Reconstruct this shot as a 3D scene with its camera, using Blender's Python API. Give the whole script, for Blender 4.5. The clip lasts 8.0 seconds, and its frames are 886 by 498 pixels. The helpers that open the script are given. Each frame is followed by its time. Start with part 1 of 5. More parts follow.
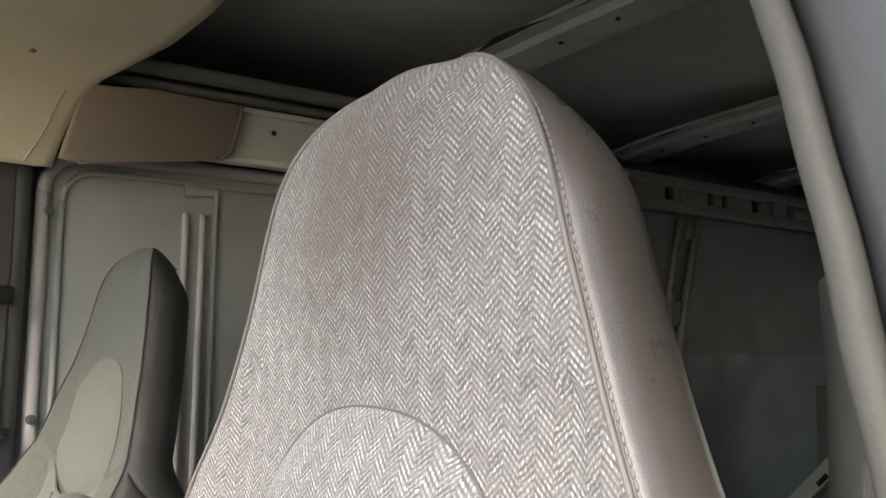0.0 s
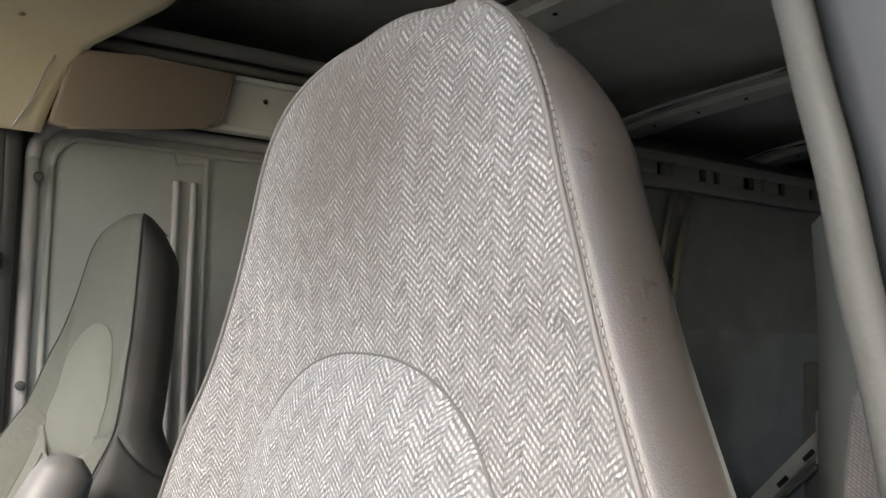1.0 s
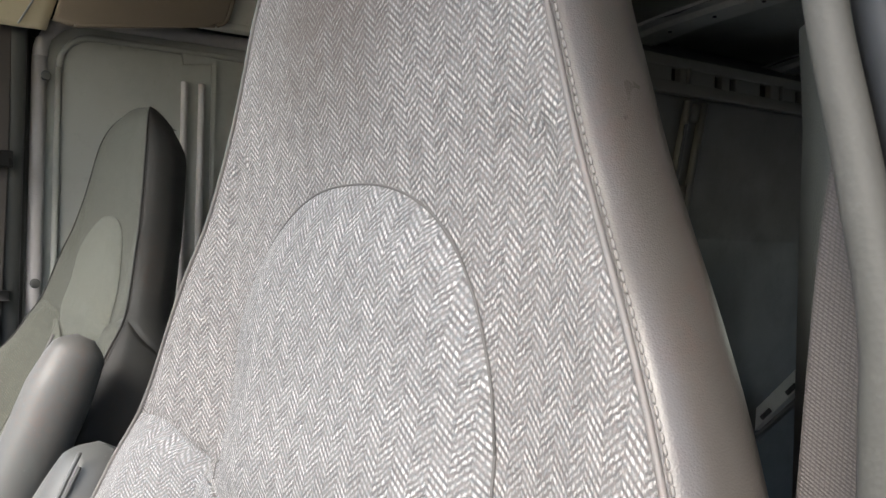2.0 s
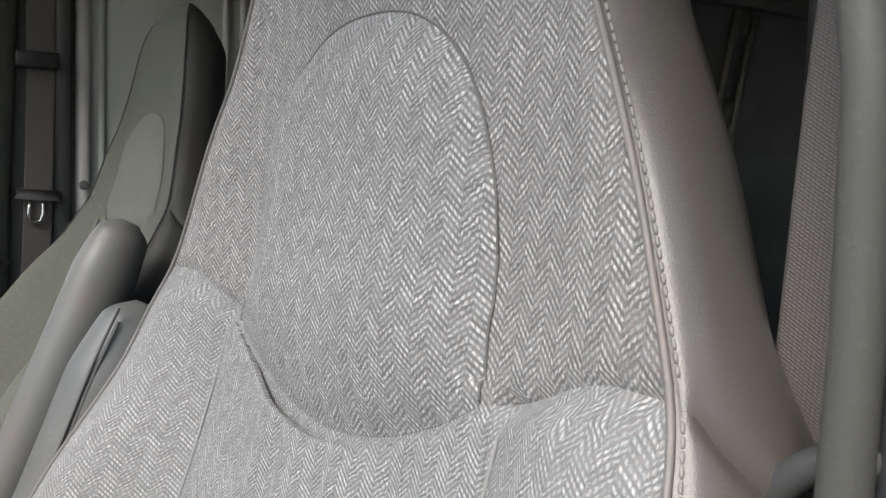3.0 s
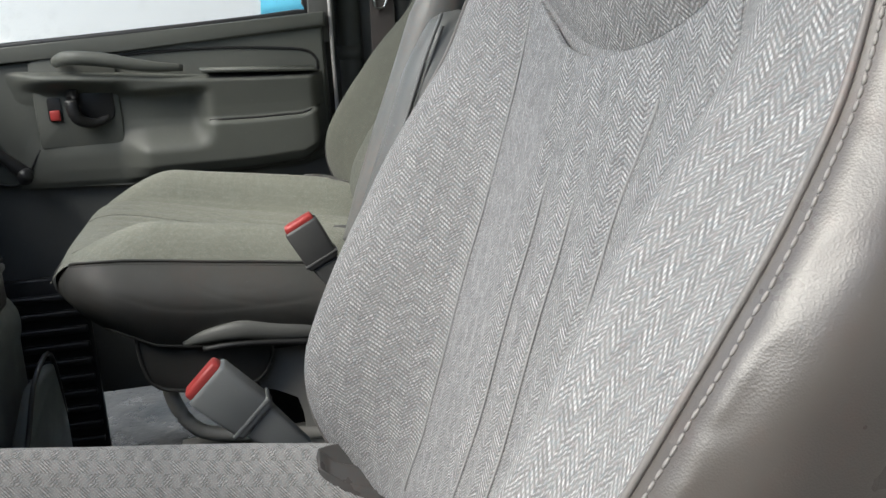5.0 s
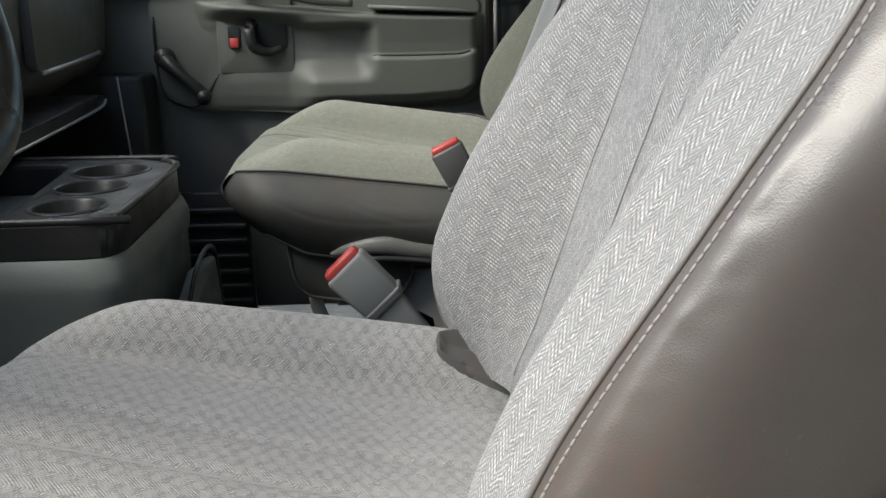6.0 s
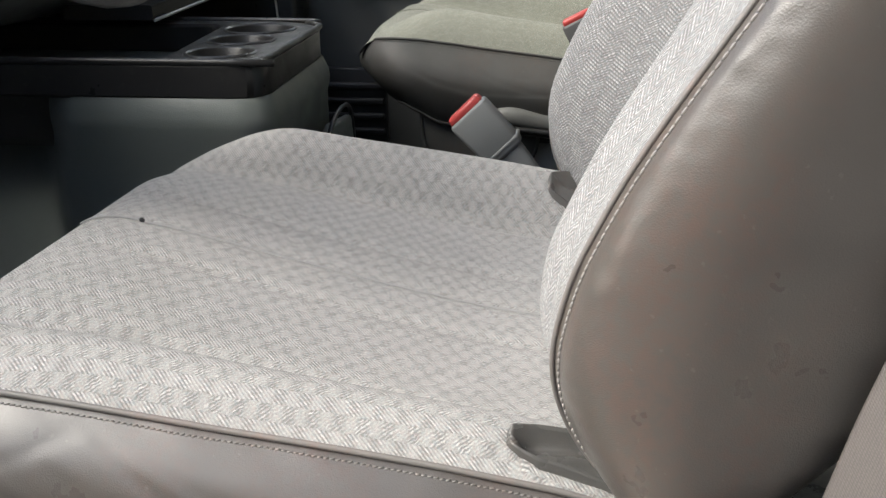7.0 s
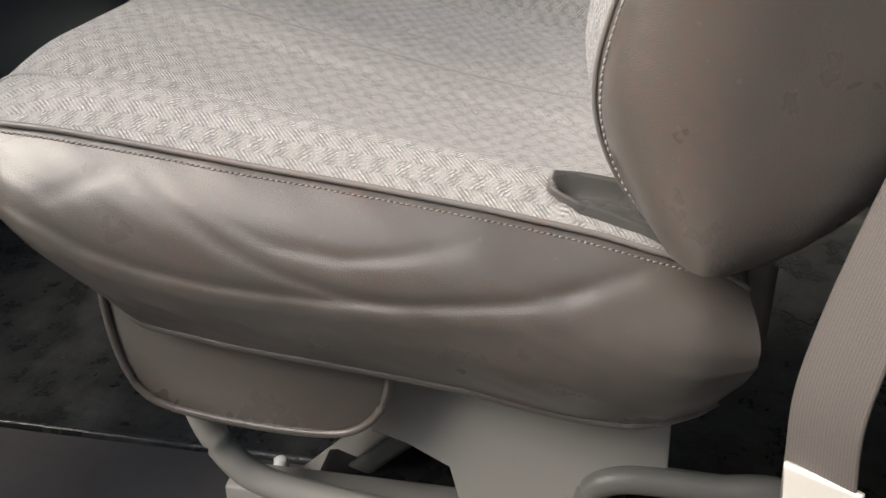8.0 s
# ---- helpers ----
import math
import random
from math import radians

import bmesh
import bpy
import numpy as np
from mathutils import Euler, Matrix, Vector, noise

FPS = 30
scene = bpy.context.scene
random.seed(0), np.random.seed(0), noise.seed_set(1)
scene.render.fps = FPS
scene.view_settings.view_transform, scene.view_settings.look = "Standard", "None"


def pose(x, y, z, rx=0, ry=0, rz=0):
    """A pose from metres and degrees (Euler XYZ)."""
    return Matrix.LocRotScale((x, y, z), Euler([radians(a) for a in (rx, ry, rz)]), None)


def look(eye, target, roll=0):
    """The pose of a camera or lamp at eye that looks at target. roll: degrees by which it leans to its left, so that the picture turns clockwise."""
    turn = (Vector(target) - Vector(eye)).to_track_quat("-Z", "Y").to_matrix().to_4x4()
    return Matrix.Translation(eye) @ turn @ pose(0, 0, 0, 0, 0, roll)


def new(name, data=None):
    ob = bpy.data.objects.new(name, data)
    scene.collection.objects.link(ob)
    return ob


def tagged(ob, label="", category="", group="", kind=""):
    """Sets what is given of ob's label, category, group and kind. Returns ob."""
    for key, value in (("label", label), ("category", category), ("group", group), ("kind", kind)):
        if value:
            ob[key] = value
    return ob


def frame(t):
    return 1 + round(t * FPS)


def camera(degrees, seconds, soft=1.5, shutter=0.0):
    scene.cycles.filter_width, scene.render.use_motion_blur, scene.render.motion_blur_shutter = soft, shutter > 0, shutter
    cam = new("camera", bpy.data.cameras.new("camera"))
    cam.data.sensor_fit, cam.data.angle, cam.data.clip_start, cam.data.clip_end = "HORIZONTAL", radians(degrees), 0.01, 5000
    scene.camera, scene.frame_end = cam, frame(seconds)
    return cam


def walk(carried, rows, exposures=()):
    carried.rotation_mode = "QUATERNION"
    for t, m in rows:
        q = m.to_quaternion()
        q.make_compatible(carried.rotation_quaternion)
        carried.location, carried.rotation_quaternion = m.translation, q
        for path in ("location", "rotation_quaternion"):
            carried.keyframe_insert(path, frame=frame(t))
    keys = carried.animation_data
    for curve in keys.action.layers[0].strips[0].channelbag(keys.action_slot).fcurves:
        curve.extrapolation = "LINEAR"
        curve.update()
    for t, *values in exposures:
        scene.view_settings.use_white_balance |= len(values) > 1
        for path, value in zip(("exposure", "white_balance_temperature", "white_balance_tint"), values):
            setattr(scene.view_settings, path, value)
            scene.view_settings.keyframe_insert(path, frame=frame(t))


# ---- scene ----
cam = camera(50.0, 8.0)
PATH = [
    (0, (-0.424, 0.124, 0.948), (1.203, -1.02, 1.161), 0.9),
    (0.5, (-0.422, 0.125, 0.946), (1.2, -1.026, 1.156), 1.1),
    (1, (-0.421, 0.122, 0.933), (1.198, -1.04, 1.102), 1.4),
    (1.2, (-0.421, 0.119, 0.923), (1.199, -1.045, 1.068), 1.4),
    (2.3, (-0.431, 0.106, 0.875), (1.223, -1.018, 0.841), 1.7),
    (2.5, (-0.433, 0.103, 0.864), (1.229, -1.007, 0.808), 2.0),
    (3, (-0.445, 0.1, 0.841), (1.247, -0.956, 0.703), 1.6),
    (3.5, (-0.459, 0.093, 0.812), (1.283, -0.863, 0.59), 2.2),
    (4, (-0.474, 0.083, 0.787), (1.324, -0.731, 0.466), 1.5),
    (4.5, (-0.501, 0.094, 0.768), (1.357, -0.507, 0.334), -1.5),
    (4.7, (-0.511, 0.102, 0.762), (1.368, -0.397, 0.291), -2.8),
    (5.8, (-0.563, 0.091, 0.708), (1.369, -0.029, 0.204), -1.9),
    (6, (-0.586, 0.088, 0.702), (1.342, 0.041, 0.17), -1.3),
    (6.5, (-0.632, 0.079, 0.681), (1.269, 0.192, 0.069), -0.2),
    (7, (-0.656, 0.067, 0.653), (1.204, 0.306, -0.042), -0.6),
    (7.5, (-0.675, 0.057, 0.619), (1.128, 0.373, -0.185), -0.6),
    (8, (-0.677, 0.055, 0.589), (1.058, 0.403, -0.343), -0.9),
]
EXPOSURE = [(0, 1.68, 6950, 10), (1.2, 1.68, 6800, 10), (2.5, 1.08, 6500, 8), (3.5, 0.68, 6370, 6), (4.5, 0.66, 6310, 5), (6.0, 0.88, 6380, 4), (7.0, 1.10, 6520, 6), (8, 0.95, 6820, 9)]
walk(cam, [(t, look(eye, target, roll)) for t, eye, target, roll in PATH], EXPOSURE)

# ---- world and light ----
world = bpy.data.worlds.new("sky")
scene.world = world
world.use_nodes = True
wn = world.node_tree
sky = wn.nodes.new("ShaderNodeTexSky")
sky.sky_type = "NISHITA"
sky.sun_disc = False
sky.sun_elevation, sky.sun_rotation = radians(45), radians(-29)
sky.air_density, sky.dust_density = 1.05, 2.4
wn.links.new(sky.outputs[0], wn.nodes["Background"].inputs[0])
wn.nodes["Background"].inputs[1].default_value = 0.15

sun = new("sun", bpy.data.lights.new("sun", "SUN"))
sun.data.energy, sun.data.angle, sun.data.color = 2.3, radians(40), (1.0, 0.96, 0.905)
sun.matrix_world = look((-1.25, 2.34, 2.7), (0, 0, 0))


# ---- materials ----
class Nodes:
    """A small wrapper to write node trees in short lines."""

    def __init__(self, name, rough=0.6, metal=0.0, spec=0.5):
        self.mat = bpy.data.materials.new(name)
        self.mat.use_nodes = True
        self.t = self.mat.node_tree
        self.b = self.t.nodes["Principled BSDF"]
        self.b.inputs["Roughness"].default_value = rough
        self.b.inputs["Metallic"].default_value = metal
        self.b.inputs["Specular IOR Level"].default_value = spec

    def put(self, socket, value):
        if isinstance(value, bpy.types.NodeSocket):
            self.t.links.new(value, socket)
        elif isinstance(value, tuple) and len(value) == 3 and socket.type == "RGBA":
            socket.default_value = (*value, 1)
        else:
            socket.default_value = value

    def math(self, op, a, b=0.0, c=0.0):
        n = self.t.nodes.new("ShaderNodeMath")
        n.operation = op
        for s, v in zip(n.inputs, (a, b, c)):
            self.put(s, v)
        return n.outputs[0]

    def uv(self):
        n = self.t.nodes.new("ShaderNodeUVMap")
        n.uv_map = "UVMap"
        s = self.t.nodes.new("ShaderNodeSeparateXYZ")
        self.put(s.inputs[0], n.outputs[0])
        return n.outputs[0], s.outputs[0], s.outputs[1]

    def place(self):
        return self.t.nodes.new("ShaderNodeTexCoord").outputs["Object"]

    def noise(self, scale, detail=4, rough=0.6, at=None, stretch=None):
        n = self.t.nodes.new("ShaderNodeTexNoise")
        n.inputs["Scale"].default_value, n.inputs["Detail"].default_value, n.inputs["Roughness"].default_value = scale, detail, rough
        at = at or self.place()
        if stretch:
            m = self.t.nodes.new("ShaderNodeMapping")
            self.put(m.inputs[0], at)
            m.inputs["Scale"].default_value = stretch
            at = m.outputs[0]
        self.put(n.inputs["Vector"], at)
        return n.outputs[0]

    def cells(self, scale, at=None, kind="F1"):
        n = self.t.nodes.new("ShaderNodeTexVoronoi")
        n.feature = kind
        n.inputs["Scale"].default_value = scale
        self.put(n.inputs["Vector"], at or self.place())
        return n.outputs[0]

    def ramp(self, f, lo, hi, a=0.0, b=1.0):
        n = self.t.nodes.new("ShaderNodeMapRange")
        for s, v in zip(n.inputs, (f, lo, hi, a, b)):
            self.put(s, v)
        return n.outputs[0]

    def mix(self, f, a, b):
        n = self.t.nodes.new("ShaderNodeMix")
        n.data_type = "RGBA"
        self.put(n.inputs[0], f)
        self.put(n.inputs[6], a)
        self.put(n.inputs[7], b)
        return n.outputs[2]

    def bump(self, height, strength, distance, base=None):
        n = self.t.nodes.new("ShaderNodeBump")
        n.inputs["Strength"].default_value, n.inputs["Distance"].default_value = strength, distance
        self.put(n.inputs["Height"], height)
        if base:
            self.put(n.inputs["Normal"], base)
        self.put(self.b.inputs["Normal"], n.outputs[0])
        return n.outputs[0]

    def done(self, colour, rough=None):
        self.put(self.b.inputs["Base Color"], colour)
        if rough is not None:
            self.put(self.b.inputs["Roughness"], rough)
        return self.mat


def herringbone(name, light, dark, tint, soil=0.3, column=0.0096, pitch=0.0033, stain=None, bead_length=0.0022, block=0.0165, dense=0.86, break_=0.2, slope=0.88, lift=0.3):
    """Woven herringbone: slanted beaded yarns that turn round from column to column. stain: middle and reach of a soiled patch."""
    n = Nodes(name, 0.92, 0, 0.15)
    at, u, v = n.uv()
    wob = n.ramp(n.noise(260, 3, 0.65, at), 0, 1, -0.0014, 0.0014)
    uu = n.math("ADD", u, wob)
    vv = n.math("ADD", v, n.math("MULTIPLY", wob, 0.8))
    def chance(x, y):
        ids = n.t.nodes.new("ShaderNodeCombineXYZ")
        n.put(ids.inputs[0], x)
        n.put(ids.inputs[1], y)
        rnd = n.t.nodes.new("ShaderNodeTexWhiteNoise")
        rnd.noise_dimensions = "2D"
        n.put(rnd.inputs["Vector"], ids.outputs[0])
        return rnd.outputs[0]

    c = n.math("DIVIDE", uu, column)
    which = n.math("FLOOR", c)
    # each column is shifted against its neighbour, as in a broken twill
    turn = n.math("MULTIPLY", chance(which, 3.7), pitch * 2.0)
    zig = n.math("MULTIPLY", n.math("PINGPONG", c, 1.0), column * slope)
    s = n.math("DIVIDE", n.math("ADD", n.math("ADD", vv, turn), zig), pitch)
    yarn = n.ramp(n.math("PINGPONG", s, 0.5), 0.13, 0.40)
    # yarns dip under where a column turns
    fold = n.ramp(n.math("PINGPONG", c, 0.5), 0.0, 0.10, 0.55, 1.0)
    # open and dense blocks take turns along a column, staggered from column to column
    turnabout = n.math("ADD", n.math("DIVIDE", vv, block), n.math("MULTIPLY", which, 0.5))
    wander = n.ramp(n.noise(45, 3, 0.6, at), 0, 1, -0.1, 0.1)
    open_ = n.ramp(n.math("PINGPONG", n.math("ADD", turnabout, wander), 0.5), 0.10, 0.36, dense, 1.0)
    along = n.math("DIVIDE", n.math("ADD", uu, n.math("MULTIPLY", n.math("FLOOR", s), 0.0008)), bead_length)
    bead = n.ramp(n.math("PINGPONG", along, 0.5), 0.02, 0.34, break_, 1.12)

    # whole yarns differ much, the beads along one yarn little
    stroke = n.ramp(chance(which, n.math("FLOOR", s)), 0, 1, 0.55, 1.2)
    speck = n.ramp(chance(n.math("FLOOR", along), n.math("FLOOR", s)), 0, 1, 0.55, 1.2)
    fuzz = n.noise(1500, 2, 0.7, at)
    mid = n.noise(85, 4, 0.65, at)
    f = n.math("MULTIPLY", n.math("MULTIPLY", yarn, bead), n.math("MULTIPLY", stroke, speck))
    f = n.math("MULTIPLY", f, fold)
    # one slant of the yarns is coloured paler, as if it took the light better
    f = n.math("MULTIPLY", f, n.ramp(n.math("PINGPONG", which, 1.0), 0.0, 1.0, 0.90, 1.10))
    f = n.math("ADD", n.math("MULTIPLY", f, open_), n.math("MULTIPLY", n.math("SUBTRACT", 1.0, open_), lift))
    f = n.math("MULTIPLY", f, n.ramp(mid, 0.3, 0.7, 0.88, 1.12))
    # frayed, uneven fibres
    f = n.math("MULTIPLY", f, n.ramp(n.noise(760, 3, 0.75, at), 0.3, 0.7, 0.45, 1.4))
    f = n.math("ADD", f, n.ramp(fuzz, 0.2, 0.8, -0.08, 0.14))
    col = n.mix(f, dark, light)
    hue = n.noise(420, 2, 0.6, at)
    col = n.mix(n.ramp(hue, 0.50, 0.68, 0.0, 0.42), col, (tint[0] * 1.12, tint[1] * 0.95, tint[2] * 0.92))
    col = n.mix(n.ramp(hue, 0.48, 0.30, 0.0, 0.42), col, (tint[0] * 0.84, tint[1] * 1.0, tint[2] * 1.1))
    col = n.mix(n.ramp(n.noise(48, 4, 0.65, at), 0.42, 0.68, 0.0, 0.2), col, tint)
    col = n.mix(n.ramp(n.noise(8, 5, 0.65, at), 0.48, 0.75, 0.0, soil), col, tuple(0.6 * k for k in tint))
    if stain:
        d = n.t.nodes.new("ShaderNodeVectorMath")
        d.operation = "DISTANCE"
        n.put(d.inputs[0], at)
        d.inputs[1].default_value = (*stain[0], 0)
        edge = n.math("ADD", d.outputs["Value"], n.ramp(n.noise(22, 5, 0.7, at), 0, 1, -0.05, 0.05))
        col = n.mix(n.ramp(edge, stain[1], stain[1] * 0.25, 0.0, 0.62), col, (0.13, 0.10, 0.08))
    n.bump(n.math("ADD", n.math("MULTIPLY", yarn, bead), n.math("MULTIPLY", fuzz, 0.6)), 0.45, 0.0007)
    n.b.inputs["Sheen Weight"].default_value = 0.1
    n.b.inputs["Sheen Roughness"].default_value = 0.6
    return n.done(col)


def vinyl(name, base, worn, rough=0.42, grain=1900):
    n = Nodes(name, rough, 0, 0.5)
    pores = n.cells(grain * 0.7)
    creases = n.noise(38, 4, 0.55, None, (1, 1, 2.0))
    fine = n.noise(420, 3, 0.6)
    patch = n.noise(7, 4, 0.6)
    col = n.mix(n.ramp(patch, 0.42, 0.7), base, worn)
    col = n.mix(n.ramp(n.noise(90, 4, 0.7), 0.55, 0.8, 0, 0.1), col, tuple(0.72 * k for k in base))
    # rubbed, faintly reddish scuffs and small pale dust spots
    scuff = n.math("MULTIPLY", n.ramp(n.noise(13, 5, 0.7, None, (1, 1, 0.45)), 0.46, 0.70, 0, 0.9), n.ramp(n.noise(160, 3, 0.7), 0.36, 0.62))
    col = n.mix(scuff, col, (base[0] * 1.30, base[1] * 1.02, base[2] * 0.95))
    col = n.mix(n.ramp(n.noise(240, 2, 0.5), 0.70, 0.76, 0, 0.3), col, tuple(1.6 * k for k in worn))
    h = n.math("ADD", n.math("MULTIPLY", pores, 0.45), n.math("ADD", n.math("MULTIPLY", creases, 0.22), n.math("MULTIPLY", fine, 0.18)))
    n.bump(h, 0.19, 0.0016)
    return n.done(col, n.ramp(n.noise(25, 4, 0.6), 0.3, 0.7, rough - 0.06, rough + 0.12))


def plastic(name, base, rough=0.5, grain=900, dust=0.12, dusty=(0.2, 0.19, 0.17)):
    n = Nodes(name, rough, 0, 0.4)
    col = n.mix(n.ramp(n.noise(6, 5, 0.65), 0.45, 0.75, 0, dust), base, dusty)
    col = n.mix(n.ramp(n.noise(130, 4, 0.7), 0.58, 0.8, 0, dust * 1.5), col, dusty)
    n.bump(n.cells(grain), 0.2, 0.0006)
    return n.done(col, n.ramp(n.noise(18, 4), 0.3, 0.7, rough - 0.1, rough + 0.12))


def painted(name, base, rough=0.4, dirt=0.25, dirty=(0.16, 0.15, 0.13)):
    n = Nodes(name, rough, 0, 0.5)
    col = n.mix(n.ramp(n.noise(5, 6, 0.7), 0.45, 0.8, 0, dirt), base, dirty)
    col = n.mix(n.ramp(n.noise(60, 5, 0.75), 0.6, 0.8, 0, dirt), col, dirty)
    n.bump(n.noise(300, 3), 0.06, 0.0008)
    return n.done(col, n.ramp(n.noise(14, 4), 0.3, 0.7, rough - 0.08, rough + 0.15))


def webbing(name, base):
    """Seat-belt web with a fine diagonal weave."""
    n = Nodes(name, 0.55, 0, 0.4)
    at, u, v = n.uv()
    a = n.math("PINGPONG", n.math("DIVIDE", n.math("ADD", v, n.math("MULTIPLY", u, 0.6)), 0.0012), 0.5)
    b = n.math("PINGPONG", n.math("DIVIDE", u, 0.0015), 0.5)
    w = n.math("MULTIPLY", n.ramp(a, 0.0, 0.45, 0.3, 1.0), n.ramp(b, 0.0, 0.3, 0.45, 1.0))
    w = n.math("ADD", w, n.ramp(n.noise(900, 2, 0.6, at), 0.2, 0.8, -0.25, 0.25))
    col = n.mix(w, tuple(0.7 * k for k in base), tuple(1.15 * k for k in base))
    n.bump(w, 0.4, 0.0006)
    return n.done(col)


# driver's backrest is one fabric; panel tones differ to paint in the light
M_FABRIC = herringbone("herringbone_cloth", (0.75, 0.74, 0.732), (0.195, 0.192, 0.189), (0.345, 0.342, 0.339), 0.10, 0.0084, 0.0028, bead_length=0.0019, dense=0.62, break_=0.12)
M_YOKE = herringbone("herringbone_headrest", (0.84, 0.803, 0.777), (0.145, 0.138, 0.133), (0.33, 0.308, 0.294), 0.2, 0.0096, 0.0034, ((0.018, 1.085), 0.115), dense=0.58)
M_INSERT = herringbone("herringbone_insert", (0.88, 0.855, 0.835), (0.155, 0.151, 0.147), (0.32, 0.312, 0.306), 0.12, 0.0092, 0.0033, dense=0.58)
M_CENTRE = herringbone("herringbone_centre", (0.77, 0.76, 0.755), (0.155, 0.153, 0.152), (0.34, 0.335, 0.333), 0.12, 0.0084, 0.0028, bead_length=0.0020, dense=0.62, break_=0.4)
M_CUSHION = herringbone("herringbone_cushion", (0.72, 0.706, 0.684), (0.22, 0.214, 0.206), (0.44, 0.425, 0.408), 0.25, 0.0100, 0.0026, bead_length=0.0026, block=0.0130, dense=0.2, break_=0.5, slope=0.95, lift=0.54)
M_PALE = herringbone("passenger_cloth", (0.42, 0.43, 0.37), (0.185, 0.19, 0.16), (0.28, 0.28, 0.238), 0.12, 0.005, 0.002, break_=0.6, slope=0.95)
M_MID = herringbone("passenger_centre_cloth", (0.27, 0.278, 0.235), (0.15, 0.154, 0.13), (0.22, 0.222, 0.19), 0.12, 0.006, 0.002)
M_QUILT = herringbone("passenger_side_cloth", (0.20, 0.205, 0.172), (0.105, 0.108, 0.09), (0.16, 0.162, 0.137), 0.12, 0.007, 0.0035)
# dark tone paints the shadow in the crease round the pillow
M_SEAM_SHADE = Nodes("seam_crease_shade", 0.9).done((0.2, 0.19, 0.18))
M_SEAMS = Nodes("pale_seam_thread", 0.9).done((0.40, 0.393, 0.383))
M_VINYL = vinyl("taupe_vinyl", (0.108, 0.097, 0.087), (0.134, 0.12, 0.108), 0.31)
M_VINYL.node_tree.nodes["Principled BSDF"].inputs["Coat Weight"].default_value = 0.65
M_VINYL.node_tree.nodes["Principled BSDF"].inputs["Coat Roughness"].default_value = 0.30
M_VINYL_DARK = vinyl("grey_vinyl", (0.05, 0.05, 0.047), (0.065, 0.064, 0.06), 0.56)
M_SLOT = vinyl("slot_vinyl", (0.10, 0.097, 0.092), (0.13, 0.126, 0.12), 0.26)
M_ARM = vinyl("armrest_vinyl", (0.16, 0.165, 0.16), (0.19, 0.19, 0.185), 0.36)
M_THREAD = Nodes("thread", 0.7).done((0.36, 0.335, 0.315))
M_BEAD = painted("dull_roof_edge", (0.30, 0.30, 0.265), 0.6, 0.3)
M_POST = painted("grey_post_paint", (0.24, 0.24, 0.215), 0.4, 0.3)
M_PIPING = vinyl("piping_vinyl", (0.225, 0.209, 0.197), (0.27, 0.25, 0.235), 0.36)
M_TRIM = plastic("grey_door_plastic", (0.105, 0.110, 0.099), 0.5)
M_TRIM_DARK = plastic("charcoal_plastic", (0.135, 0.137, 0.131), 0.42)
M_CONSOLE = plastic("console_plastic", (0.150, 0.167, 0.16), 0.42)
M_DASH = plastic("dash_plastic", (0.19, 0.195, 0.192), 0.42)
M_BLACK = plastic("black_plastic", (0.022, 0.022, 0.023), 0.36, 900, 0.08)
M_BEIGE = plastic("beige_headliner", (0.78, 0.69, 0.50), 0.85, 500, 0.1, (0.3, 0.25, 0.16))
M_TAUPE = plastic("taupe_trim", (0.34, 0.28, 0.22), 0.7, 600, 0.1)
M_PANEL = painted("grey_cargo_panel", (0.47, 0.48, 0.45), 0.38)
M_PANEL_EDGE = painted("pale_panel_rim", (0.56, 0.535, 0.53), 0.4)
M_STEEL = painted("grey_body_paint", (0.80, 0.80, 0.74), 0.38, 0.3)
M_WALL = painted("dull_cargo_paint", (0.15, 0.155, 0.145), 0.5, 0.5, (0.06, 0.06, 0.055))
M_LINER = plastic("grey_roof_liner", (0.66, 0.66, 0.60), 0.9, 400, 0.3, (0.3, 0.29, 0.25))
M_BELT = webbing("taupe_belt_web", (0.125, 0.110, 0.103))
M_SEAL = plastic("door_seal_rubber", (0.098, 0.096, 0.087), 0.6, 500, 0.35, (0.16, 0.156, 0.143))
M_PILLAR = painted("grey_pillar_paint", (0.10, 0.104, 0.112), 0.35)
M_RED = Nodes("red_button", 0.4).done((0.44, 0.055, 0.05))
M_BUCKLE = plastic("buckle_grey", (0.20, 0.205, 0.205), 0.45, 900, 0.08)
M_BUCKLE_DARK = plastic("buckle_dark", (0.075, 0.075, 0.075), 0.45, 900, 0.08)
M_CHROME = Nodes("bright_metal", 0.25, 1.0).done((0.7, 0.7, 0.7))
M_SILVER = Nodes("silver_edge", 0.35, 0.6).done((0.55, 0.55, 0.55))
M_BRACKET = painted("seat_bracket_paint", (0.35, 0.34, 0.315), 0.40, 0.2)


# ---- mesh helpers ----
def part(name, bm, material, parent=None, label="", smooth=True):
    """Links a bmesh as one mesh object under a thing or a part."""
    bmesh.ops.recalc_face_normals(bm, faces=bm.faces)
    me = bpy.data.meshes.new(name)
    bm.to_mesh(me)
    bm.free()
    me.materials.append(material)
    if smooth:
        me.shade_smooth()
    ob = new(name, me)
    ob.parent = parent
    if label:
        ob["label"] = label
    return ob


def crease(ob, degrees=35):
    ob.data.set_sharp_from_angle(angle=radians(degrees))
    return ob


def thing(name, label, category, group="", at=(0, 0, 0)):
    ob = new(name)
    ob.empty_display_size = 0.05
    ob.location = at
    return tagged(ob, label, category, group)


